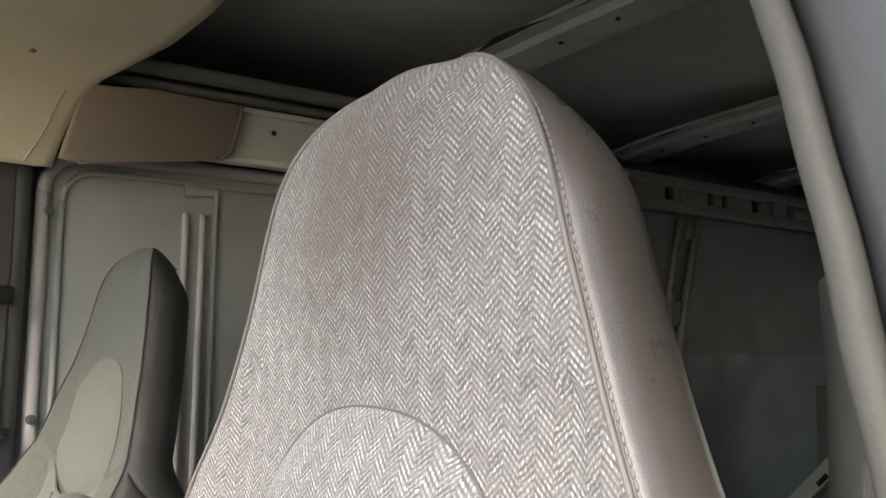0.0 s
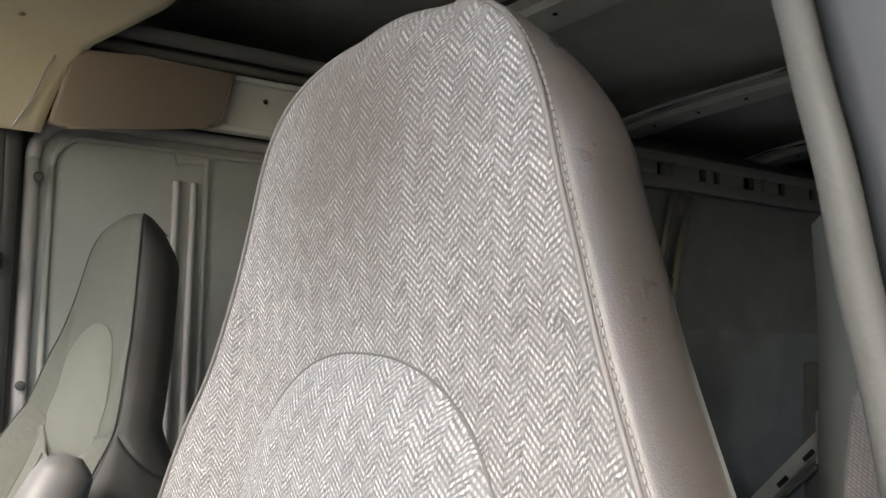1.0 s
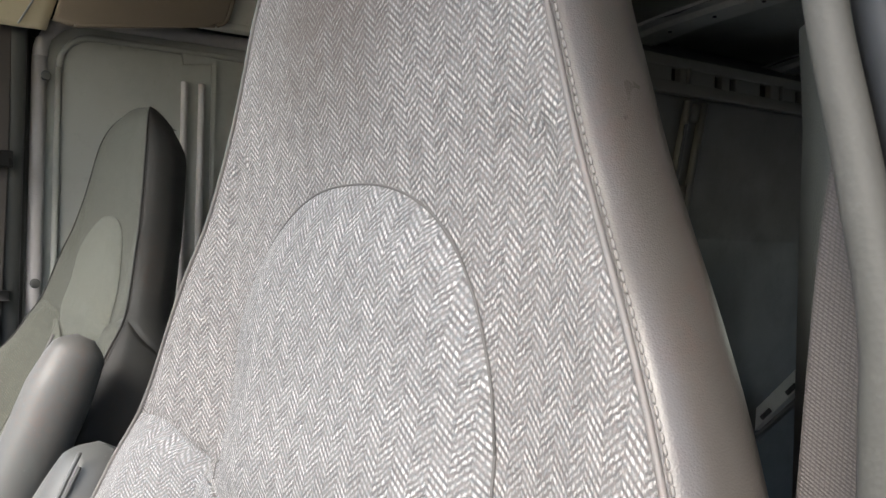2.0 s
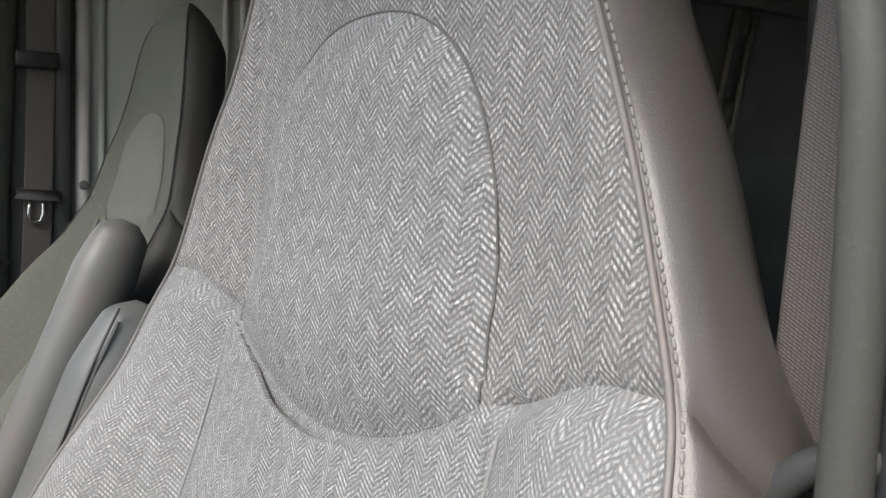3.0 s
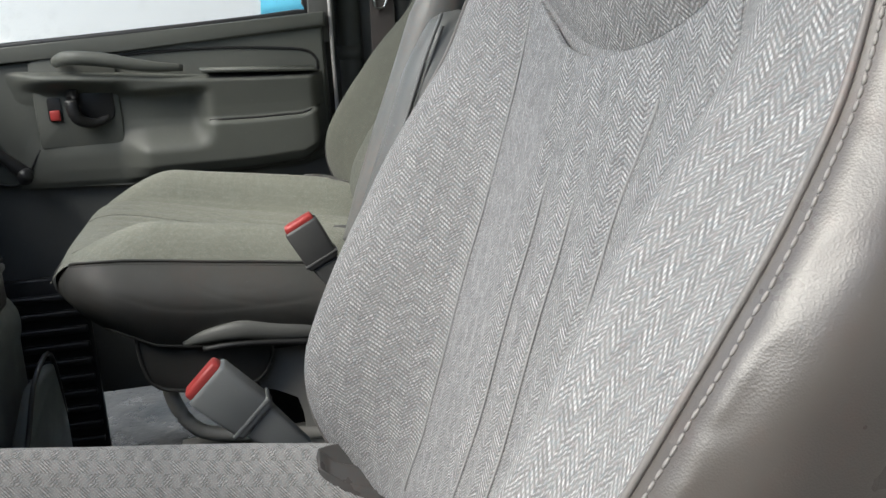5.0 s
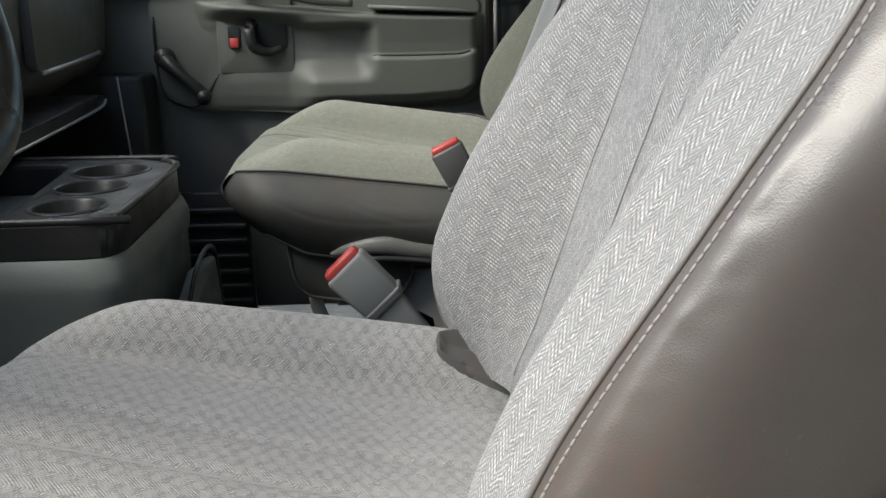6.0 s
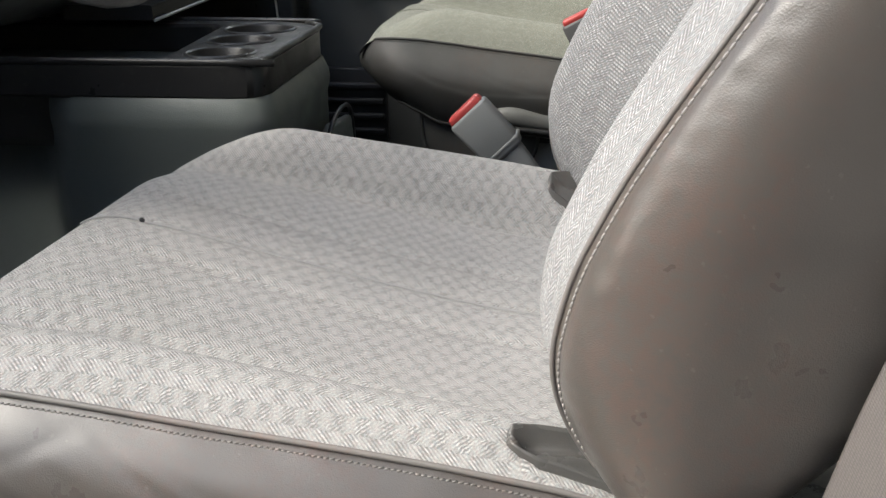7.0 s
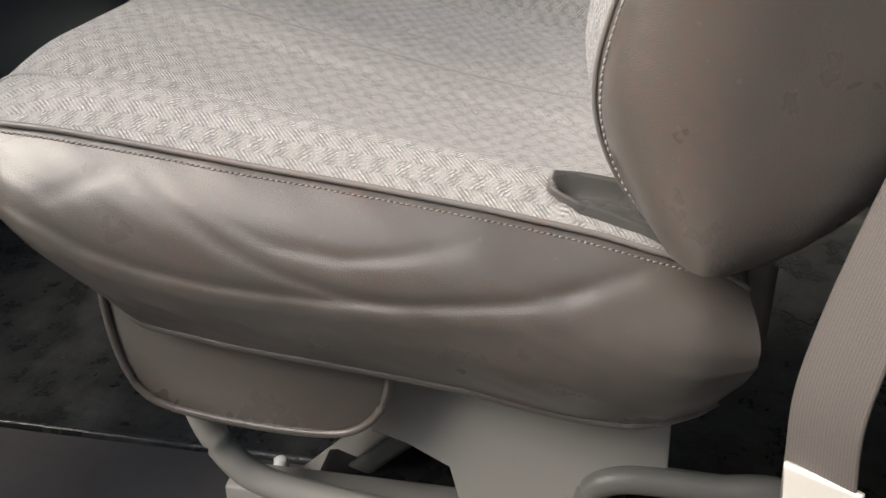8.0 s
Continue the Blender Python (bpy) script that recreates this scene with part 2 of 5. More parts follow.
def sheet(f, us, vs, uv=None, closed=False):
    """A grid of quads through f(u, v); uv(u, v) gives its cloth coordinates in metres."""
    bm = bmesh.new()
    lay = bm.loops.layers.uv.new("UVMap")
    rows = [[bm.verts.new(f(u, v)) for u in us] for v in vs]
    cols = len(us)
    arc = {}
    if uv == "top":
        # cloth coordinates follow the surface, so that the weave is not stretched on slopes
        mid = cols // 2
        for row in rows:
            run = [0.0]
            for p, q in zip(row, row[1:]):
                run.append(run[-1] + (q.co - p.co).length)
            for q, r in zip(row, run):
                arc[q] = row[mid].co.x + r - run[mid]
    for j in range(len(vs) - 1):
        for i in range(cols if closed else cols - 1):
            k = (i + 1) % cols
            quad = ((i, j), (k, j), (k, j + 1), (i, j + 1))
            try:
                face = bm.faces.new([rows[b][a] for a, b in quad])
            except ValueError:
                continue
            for loop, (a, b) in zip(face.loops, quad):
                co = rows[b][a].co
                loop[lay].uv = (co.x + math.copysign(max(0.0, abs(co.x - 0.013) - 0.135), co.x) * 0.4 * (1 - soft(co.z, 0.62, 0.74)), co.z * 1.05) if uv == "front" else (arc[rows[b][a]], co.y) if uv == "top" else uv(us[a], vs[b]) if uv else (us[a], vs[b])
    return bm


def loft(rings, closed=True, caps=True):
    """Joins rings of equal count."""
    bm = bmesh.new()
    lay = bm.loops.layers.uv.new("UVMap")
    vs = [[bm.verts.new(p) for p in ring] for ring in rings]
    n = len(rings[0])
    for j in range(len(vs) - 1):
        for i in range(n if closed else n - 1):
            k = (i + 1) % n
            face = bm.faces.new((vs[j][i], vs[j][k], vs[j + 1][k], vs[j + 1][i]))
            for loop, (a, b) in zip(face.loops, ((i, j), (i + 1, j), (i + 1, j + 1), (i, j + 1))):
                loop[lay].uv = (a / n, b / max(1, len(vs) - 1))
    if caps and closed:
        bm.faces.new(vs[0][::-1])
        bm.faces.new(vs[-1])
    return bm


def smooth_path(points, steps=6):
    """Catmull-Rom through the points."""
    p = [Vector(q) for q in points]
    p = [2 * p[0] - p[1], *p, 2 * p[-1] - p[-2]]
    out = []
    for i in range(1, len(p) - 2):
        for s in range(steps):
            t = s / steps
            a, b, c, d = p[i - 1 : i + 3]
            out.append(0.5 * (2 * b + (c - a) * t + (2 * a - 5 * b + 4 * c - d) * t * t + (3 * b - a - 3 * c + d) * t**3))
    return out + [p[-2]]


def tube(points, radius, sides=10, steps=6, flat=1.0, side=None, close=False):
    """A round (or flattened) bar along a smooth line. radius: a number or one for each point."""
    path = smooth_path(points, steps) if steps > 1 else [Vector(q) for q in points]
    n = len(path)
    rings = []
    for i, c in enumerate(path):
        d = (path[min(i + 1, n - 1)] - path[max(i - 1, 0)]).normalized()
        a = Vector(side) if side else (Vector((0, 0, 1)) if abs(d.z) < 0.9 else Vector((1, 0, 0)))
        a = (a - d * a.dot(d)).normalized()
        b = d.cross(a)
        if isinstance(radius, (int, float)):
            r = radius
        else:
            k = i / (n - 1) * (len(radius) - 1)
            r = radius[int(k)] + (radius[min(int(k) + 1, len(radius) - 1)] - radius[int(k)]) * (k % 1)
        rings.append([c + a * r * math.cos(2 * math.pi * s / sides) + b * r * flat * math.sin(2 * math.pi * s / sides) for s in range(sides)])
    if close:
        rings.append(rings[0])
        return loft(rings, True, False)
    return loft(rings)


def ribbon(points, width, thick, side, steps=6, twist=None):
    """A flat strap along a smooth line, with cloth coordinates in metres; side: which way its width lies."""
    path = smooth_path(points, steps)
    bm = bmesh.new()
    lay = bm.loops.layers.uv.new("UVMap")
    n, far, rows = len(path), 0.0, []
    for i, c in enumerate(path):
        d = (path[min(i + 1, n - 1)] - path[max(i - 1, 0)]).normalized()
        a = Vector(side).lerp(Vector(twist), i / (n - 1)) if twist else Vector(side)
        a = (a - d * a.dot(d)).normalized()
        b = d.cross(a)
        far += (c - path[i - 1]).length if i else 0
        ring = []
        for x, y in ((-0.5, -0.35), (-0.46, -0.5), (0, -0.5), (0.46, -0.5), (0.5, -0.35), (0.5, 0.35), (0.46, 0.5), (0, 0.5), (-0.46, 0.5), (-0.5, 0.35)):
            ring.append((bm.verts.new(c + a * width * x + b * thick * y), (x * width, far)))
        rows.append(ring)
    k = len(rows[0])
    for j in range(n - 1):
        for i in range(k):
            q = [rows[j][i], rows[j][(i + 1) % k], rows[j + 1][(i + 1) % k], rows[j + 1][i]]
            face = bm.faces.new([v for v, _ in q])
            for loop, (_, w) in zip(face.loops, q):
                loop[lay].uv = w
    bm.faces.new([v for v, _ in rows[0]])
    bm.faces.new([v for v, _ in rows[-1]])
    return bm


def block(lo, hi, bevel=0.0, segments=2):
    """A box between two corners with rounded edges."""
    bm = bmesh.new()
    bmesh.ops.create_cube(bm, size=1)
    for v in bm.verts:
        v.co = Vector([lo[i] + (v.co[i] + 0.5) * (hi[i] - lo[i]) for i in range(3)])
    if bevel:
        bmesh.ops.bevel(bm, geom=bm.edges[:], offset=bevel, segments=segments, affect="EDGES", profile=0.5)
    return bm


def plate(outline, a, b, axis="x", bevel=0.0, segments=2):
    """A polygon, given in the two other axes, drawn out from a to b along an axis."""
    bm = bmesh.new()
    put = {"x": lambda p, d: (d, p[0], p[1]), "y": lambda p, d: (p[0], d, p[1]), "z": lambda p, d: (p[0], p[1], d)}[axis]
    low = [bm.verts.new(put(p, a)) for p in outline]
    top = [bm.verts.new(put(p, b)) for p in outline]
    n = len(outline)
    f1, f2 = bm.faces.new(low), bm.faces.new(top[::-1])
    for i in range(n):
        bm.faces.new((low[i], top[i], top[(i + 1) % n], low[(i + 1) % n]))
    if bevel:
        bmesh.ops.bevel(bm, geom=[*f1.edges, *f2.edges], offset=bevel, segments=segments, affect="EDGES", profile=0.5)
    return bm


def rounded(y0, z0, y1, z1, r, n=6):
    """The outline of a rectangle with round corners."""
    out = []
    for cy, cz, a in ((y1 - r, z1 - r, 0), (y0 + r, z1 - r, 90), (y0 + r, z0 + r, 180), (y1 - r, z0 + r, 270)):
        out += [(cy + r * math.cos(radians(a + 90 * i / n)), cz + r * math.sin(radians(a + 90 * i / n))) for i in range(n + 1)]
    return out


def join(*bms):
    out = bmesh.new()
    out.loops.layers.uv.new("UVMap")
    for b in bms:
        me = bpy.data.meshes.new("tmp")
        b.to_mesh(me)
        b.free()
        out.from_mesh(me)
        bpy.data.meshes.remove(me)
    return out


def between(x, xs, ys):
    return float(np.interp(x, xs, ys))


def soft(x, a, b):
    k = min(1.0, max(0.0, (x - a) / (b - a)))
    return k * k * (3 - 2 * k)


# ---- the two bucket seats ----
# Heights, half width of the cloth, and how far forward its edge and its middle stand, for a seat whose middle is x = 0.
BACK_Z = (0.353, 0.375, 0.398, 0.42, 0.445, 0.469, 0.503, 0.544, 0.577, 0.609, 0.643, 0.677, 0.716, 0.753, 0.778, 0.807, 0.838, 0.869, 0.90, 0.93, 0.96, 0.99, 1.02, 1.06, 1.10)
BACK_W = (0.192, 0.214, 0.224, 0.229, 0.234, 0.238, 0.241, 0.243, 0.246, 0.249, 0.252, 0.250, 0.244, 0.237, 0.2276, 0.2145, 0.202, 0.187, 0.1685, 0.154, 0.142, 0.1306, 0.1215, 0.108, 0.095)
EDGE_Y = (0.017, 0.035, 0.052, 0.064, 0.072, 0.072, 0.064, 0.045, 0.026, 0.006, -0.014, -0.038, -0.063, -0.078, -0.090, -0.095, -0.099, -0.103, -0.109, -0.1115, -0.114, -0.115, -0.116, -0.117, -0.118)
MID_Y = (0.020, 0.017, 0.012, 0.005, -0.004, -0.012, -0.024, -0.037, -0.048, -0.060, -0.071, -0.082, -0.093, -0.100, -0.103, -0.106, -0.108, -0.111, -0.114, -0.116, -0.118, -0.119, -0.120, -0.121, -0.122)
BACK_LOW, SEAM_Z, TOP_Z = 0.384, 0.766, 1.092


def smooth_table(zs, vs):
    """A smooth curve through a table."""
    zs, vs = np.array(zs), np.array(vs)
    grid = np.linspace(zs[0], zs[-1], 400)
    lin = np.interp(grid, zs, vs)
    k = np.exp(-0.5 * (np.arange(-14, 15) / 5.0) ** 2)
    sm = np.convolve(np.pad(lin, 14, mode="edge"), k / k.sum(), "valid")
    return lambda z: float(np.interp(z, grid, sm))


wide_w, fore_edge, fore_mid = (smooth_table(BACK_Z, v) for v in (BACK_W, EDGE_Y, MID_Y))


def crown(z):
    """1 below the rounded head of the backrest, 0 at its very top."""
    return math.sqrt(max(0.0, 1 - max(0.0, (z - 0.985) / (TOP_Z - 0.985)) ** 4.2))


def back_w(z):
    return wide_w(z) * (0.02 + 0.98 * crown(z))


def edge_y(z):
    return fore_edge(z) - 0.034 * (1 - crown(z))


def mid_y(z):
    return fore_mid(z) - 0.034 * (1 - crown(z))


def middle_x(z):
    """The lower middle panel sits a little off the middle of the seat."""
    return 0.013 * (1 - soft(z, 0.70, 0.80))


def channel_x(c, z):
    """The sewn channels lean together below the pillow."""
    return c - 0.020 * soft(z, 0.63, 0.73)


CHANNELS = (-0.052, 0.003, 0.052)


def back_front(x, z, tucked=True):
    """How far forward the cloth of the backrest stands."""
    w = max(back_w(z), 0.01)
    a = abs(x - middle_x(z))
    s = soft(a, 0.135, min(0.215, w * 0.95)) if w > 0.15 else soft(abs(x), 0.6 * w, w)
    y = mid_y(z) + (edge_y(z) - mid_y(z)) * s
    y += 0.014 * (1 - (x / w) ** 2) * soft(z, 0.90, 1.0)
    # the side pillows swell between their seams
    if z < SEAM_Z:
        y += 0.016 * math.exp(-(((a - 0.190) / 0.032) ** 2)) * soft(z, 0.40, 0.5) * (1 - 0.75 * soft(z, 0.66, 0.75)) * soft(w - abs(x), 0.0, 0.03)
        y -= 0.0045 * math.exp(-(((a - 0.142) / 0.007) ** 2)) * soft(z, 0.40, 0.45)
        for c in CHANNELS:
            y -= 0.0042 * math.exp(-(((x - channel_x(c, z)) / 0.010) ** 2)) * soft(z, 0.42, 0.5) * (1 - soft(z, 0.69, 0.735))
    else:
        # shallow valley beside the pillow insert
        y -= 0.0025 * math.exp(-(((a - 0.124) / 0.014) ** 2)) * (1 - soft(z, 0.83, 0.90))
    # seam across the pillows, with the lower pillow standing proud of the upper
    gap = cross_seam(a) - z
    if gap > 0:
        y += (0.007 if x < 0 else 0.003) * math.exp(-gap / 0.04) * soft(a, 0.125, 0.15) * soft(gap, 0.0, 0.008) * soft(w - abs(x), 0.0, 0.02)
    y -= 0.005 * math.exp(-(((z - cross_seam(a)) / 0.0045) ** 2)) * soft(a, 0.122, 0.15) * soft(w - abs(x), -0.002, 0.01)
    # the pillow rolls in behind the upper edge of the panel below it
    if tucked:
        y -= 0.002 * soft(a, 0.135, 0.09) * math.exp(-(((z - 0.728) / (0.05 if z > 0.728 else 0.02)) ** 2))
    return y


def cross_seam(a):
    """Height of the seam across the side pillows; it climbs towards the edge."""
    return 0.757 + 0.023 * soft(a, 0.118, 0.215)


OVAL_HALF = 0.118


def oval_top(x):
    """Upper rim of the pillow insert."""
    k = min(1.0, abs(x) / OVAL_HALF)
    return 0.805 + 0.116 * math.sqrt(1 - k**2.4)


def oval_low(x):
    k = min(1.0, abs(x - 0.006) / 0.126)
    return 0.721 + 0.036 * k**2.0


def make_seat(name, label, x0, y0, z0, cloth, insert, cushion_cloth, side_vinyl, mirror=1, lean=0.0, sag_depth=1.0, shift=0.0, yaw=0.0, set_back=0.0, tall=1.0):
    """A bucket seat with a tall back, cushion, inboard armrest and base. mirror 1: the armrest is on the right."""
    seat = thing(name, label, "car seat", "front bucket seats", (x0, y0, z0))
    L = Matrix.Translation((shift, -0.05 - set_back, 0.40)) @ Matrix.Rotation(radians(yaw), 4, "Z") @ Matrix.Rotation(radians(lean), 4, "X") @ Matrix.Diagonal((1, 1, tall, 1)) @ Matrix.Translation((0, 0.05, -0.40))

    def lean_all(obs):
        for o in obs:
            o.data.transform(L)

    made = []
    # cloth of the backrest, in one net, cut into its panels
    us = np.linspace(-1, 1, 97)

    def cloth_point(u, z, lift=0.0):
        w = back_w(z)
        x = u * w
        return Vector((x, back_front(x, z) + lift, z))

    def split(u):
        return cross_seam(abs(u) * 0.24)

    upper = sheet(lambda u, f: cloth_point(u, split(u) + (TOP_Z - split(u)) * math.sin(0.5 * math.pi * f)), us, np.linspace(0, 1, 85), "front")
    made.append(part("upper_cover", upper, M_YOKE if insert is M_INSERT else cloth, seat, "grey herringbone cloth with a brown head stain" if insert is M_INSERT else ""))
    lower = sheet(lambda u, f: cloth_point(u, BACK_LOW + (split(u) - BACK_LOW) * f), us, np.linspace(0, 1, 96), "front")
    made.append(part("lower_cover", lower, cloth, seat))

    # pillow insert with its rounded top
    def oval(u, v):
        x = u * (0.123 - 0.005 * soft(v, 0, 0.6)) + 0.004 * (1 - soft(v, 0.2, 0.7))
        hi, lo = oval_top(min(abs(x), OVAL_HALF - 0.0003)), oval_low(x)
        z = lo + (hi - lo) * v
        rim = math.sin(0.5 * math.pi * min(1.0, (1 - abs(u)) / 0.55)) * math.sin(0.5 * math.pi * max(0.0, min(1.0, (1 - v) / 0.22))) * math.sin(0.5 * math.pi * min(1.0, v / 0.30))
        lip = 0.0012 * soft(1 - abs(u), 0.0, 0.05) * soft(1 - v, 0.0, 0.03) * soft(v, 0.0, 0.1)
        return Vector((x, back_front(x, z) + 0.0004 + (0.011 + 0.006 * (1 - soft(v, 0.25, 0.65))) * rim + lip, z))

    made.append(part("pillow_insert", sheet(oval, np.linspace(-1, 1, 65), np.linspace(0, 1, 81), "front"), insert, seat, "raised oval herringbone pillow"))

    edge_line = [oval(u, 1.0) for u in np.linspace(-1, 1, 60)]
    side_line = [[oval(sgn, v) for v in np.linspace(0.03, 1, 40)] for sgn in (-1, 1)]
    # on the driver's seat this rim line is coloured as crease shadow
    for line in (edge_line, *side_line):
        made.append(part("seam", tube([p + Vector((0, 0.0002, 0)) for p in line], 0.0007, 6, 1, 1.0, (0, 1, 0)), M_SEAM_SHADE if insert is M_INSERT else cloth, seat))

    # middle panel below the pillow
    def middle(u, v):
        over, v = max(0.0, v - 1), min(1.0, v)
        x = middle_x(0.5) + u * 0.141
        z = 0.362 + (oval_low(x) - 0.003 - 0.362) * v
        rim = min(1.0, (1 - abs(u)) / 0.22)
        swell = 0.0014 + 0.0060 * soft(v, 0.7, 0.99) * (1 - soft(abs(u), 0.2, 0.65))
        # the upper edge is turned in, behind the pillow
        return Vector((x, back_front(x, z, False) + 0.0005 + swell * math.sin(0.5 * math.pi * max(0, rim)) - 0.003 * over, z - 0.001 * over))

    made.append(part("middle_panel", sheet(middle, np.linspace(-1, 1, 81), [*np.linspace(0, 0.95, 66), 0.97, 0.985, 1.0, 1.15, 1.3, 1.5, 1.75, 2.0], "front"), M_CENTRE if insert is M_INSERT else insert, seat))

    # pale lengthwise seams of the middle
    seams = M_SEAMS if insert is M_INSERT else cloth
    for c in (-0.142, 0.142):
        made.append(part("seam", tube([(c + middle_x(z), back_front(c + middle_x(z), z) + 0.001, z) for z in np.linspace(0.40, 0.757, 40)], 0.0009, 6, 1), seams, seat))
    for c in CHANNELS:
        made.append(part("seam", tube([(channel_x(c, z), back_front(channel_x(c, z), z, False) + 0.0030, z) for z in np.linspace(0.40, 0.700, 30)], 0.0008, 6, 1), seams, seat))
    # vinyl sides, one above and one below the cross seam
    HIGH = ((0, 0), (0.005, -0.005), (0.009, -0.013), (0.0095, -0.024), (0.006, -0.036), (-0.006, -0.049), (-0.03, -0.062), (-0.085, -0.070))
    LOW = ((0, 0), (0.013, -0.007), (0.023, -0.026), (0.026, -0.060), (0.020, -0.100), (0.003, -0.145), (-0.036, -0.178), (-0.085, -0.188))
    HIGH, LOW = (smooth_path([(a, b, 0) for a, b in q], 12) for q in (HIGH, LOW))

    def side_point(s, k, z):
        w, y = back_w(z), edge_y(z)
        low = 1 - soft(z, 0.66, 0.80)
        h, g = HIGH[min(84, round(k * 12))], LOW[min(84, round(k * 12))]
        ox, oy = h[0] + (g[0] - h[0]) * low, h[1] + (g[1] - h[1]) * low
        fade = soft(z, TOP_Z + 0.01, 1.0)
        puff = 0.0010 * math.sin(31 * z + 1.7 * k) * math.sin(13 * z - 2.1 * k) * low * soft(k, 0.3, 1.5)
        oy *= between(z, (0.384, 0.392, 0.402, 0.419, 0.44, 0.48, 0.53, 0.58), (0.38, 0.50, 0.62, 0.78, 0.92, 1.07, 1.14, 1.08))
        tuck = (0.002 * math.exp(-(((z - side_seam(k)) / 0.016) ** 2)) + 0.005 * math.exp(-(((z - side_seam(k)) / 0.0032) ** 2))) * soft(k, 0.3, 2.2)
        puff += 0.0009 * noise.noise(Vector((k * 1.3, z * 120, 3.0 + s))) * math.exp(-(((k - 0.9) / 0.6) ** 2)) * low
        puff -= 0.0003 * math.exp(-(((k - 0.42) / 0.12) ** 2))
        ox += 0.027 * soft(k, 0.5, 3) * soft(z, 0.52, 0.36)
        x = s * max(0.0, w + (ox + puff - tuck) * (0.35 + 0.65 * fade))
        return Vector((x, y + oy * (0.55 + 0.45 * fade), z - 0.024 * (1 - fade) * soft(k, 0.5, 7)))

    def side_seam(k):
        return 0.780 - 0.075 * soft(k, 0.3, 7)

    ks = [i / 12 for i in (*range(0, 25), *range(26, 85, 2))]
    for s in (-1, 1):
        made.append(part("side_vinyl", sheet(lambda k, f: side_point(s, k, side_seam(k) + (TOP_Z - side_seam(k)) * math.sin(0.5 * math.pi * f)), ks, np.linspace(0, 1, 130)), side_vinyl, seat, "smooth taupe vinyl side"))
        made.append(part("side_vinyl", sheet(lambda k, f: side_point(s, k, BACK_LOW + (side_seam(k) - BACK_LOW) * f), ks, np.linspace(0, 1, 160)), side_vinyl, seat, "creased taupe vinyl side"))
        # piping and thread along the edge of the cloth
        line = [side_point(s, 0, z) + Vector((s * 0.0004, 0.0006, 0)) for z in [*np.linspace(0.386, 1.0, 90), *(1.0 + 0.0898 * math.sin(0.5 * math.pi * k / 24) for k in range(1, 25))]]
        made.append(part("piping", tube(line, 0.0014, 8, 1, 1.0, (0, 1, 0.05)), M_PIPING if insert is M_INSERT else side_vinyl, seat, "narrow vinyl piping"))
        threads = []
        for z in np.linspace(0.390, 1.068, 190):
            if abs(z - 0.780) < 0.005:
                continue
            out = Vector((s * 0.8, 0.6, 0)) * 0.0003
            threads.append(tube([side_point(s, 0.42, z + d) + out for d in (0.0, 0.0009, 0.0021, 0.0030)], (0.0004, 0.0007, 0.0007, 0.0004), 6, 1, 1.0, (0, 1, 0)))
        made.append(tagged(part("stitching", join(*threads), M_THREAD if insert is M_INSERT else side_vinyl, seat), kind="stuff"))

    # back shell
    def shell(u, z):
        p = side_point(1, 7, z)
        return Vector((u * p.x, p.y - 0.006 * (1 - u * u), p.z))

    made.append(part("back_shell", sheet(shell, np.linspace(-1, 1, 13), [*np.linspace(BACK_LOW, 1.0, 36), *(1.0 + 0.0899 * math.sin(0.5 * math.pi * k / 14) for k in range(1, 15))]), M_VINYL_DARK, seat))
    lean_all(made)

    # cushion: cloth top with low side ridges
    CY = (-0.03, 0.0, 0.06, 0.12, 0.18, 0.24, 0.30, 0.35, 0.39, 0.42, 0.442, 0.455)
    CZ = (0.340, 0.356, 0.365, 0.373, 0.385, 0.399, 0.414, 0.426, 0.432, 0.428, 0.410, 0.380)
    EZ = (0.340, 0.358, 0.374, 0.384, 0.392, 0.399, 0.407, 0.413, 0.415, 0.412, 0.400, 0.378)
    cz, ez = smooth_table(CY, CZ), smooth_table(CY, EZ)

    def half(y):
        return 0.230 - 0.042 * soft(y, 0.37, 0.46) ** 1.5 - 0.010 * soft(y, 0.04, -0.04)

    def slot_edges(s, y):
        """How far down the belt slot a place lies, and its inner and outer edge."""
        if s * mirror < 0:
            v = (0.0905 - y) / 0.105
            r = math.sqrt(max(0.0, min(1.0, v / 0.16)))
            return v, 0.2115 - 0.0075 * r - 0.014 * soft(v, 0.1, 0.9), 0.2115 + 0.0095 * r + 0.006 * soft(v, 0.1, 0.9)
        v = (0.078 - y) / 0.095
        r = math.sqrt(max(0.0, min(1.0, v / 0.2)))
        return v, 0.184 - 0.0085 * r - 0.006 * soft(v, 0.1, 0.9), 0.184 + 0.0085 * r + 0.03 * soft(v, 0.2, 0.9)

    def top(x, y):
        a, w = abs(x), half(y)
        z = cz(y) + (ez(y) - cz(y)) * soft(a, 0.10, w)
        k = (a - 0.165) / max(0.02, w - 0.165)
        if 0 < k < 1:
            z += (0.046 if x * mirror > 0 else 0.017 if insert is M_INSERT else 0.055) * math.sin(math.pi * k) ** 0.8 * soft(y, 0.45, 0.30)
        z -= 0.007 * math.exp(-(((a - 0.163) / 0.008) ** 2)) * soft(y, 0.42, 0.36)
        for c in ((-0.058, 0.0, 0.058) if insert is M_INSERT else (-0.105, -0.063, -0.021, 0.021, 0.063, 0.105)):
            z -= (0.0035 if insert is M_INSERT else 0.011) * math.exp(-(((x - c - 0.004) / (0.006 if insert is M_INSERT else 0.009)) ** 2)) * soft(y, 0.41, 0.36)
        v, inner, outer = slot_edges(1 if x > 0 else -1, y)
        if v > 0 and inner < a < outer:
            z -= 0.010 * soft(min(a - inner, outer - a), -0.002, 0.005) * soft(v, 0.0, 0.12)
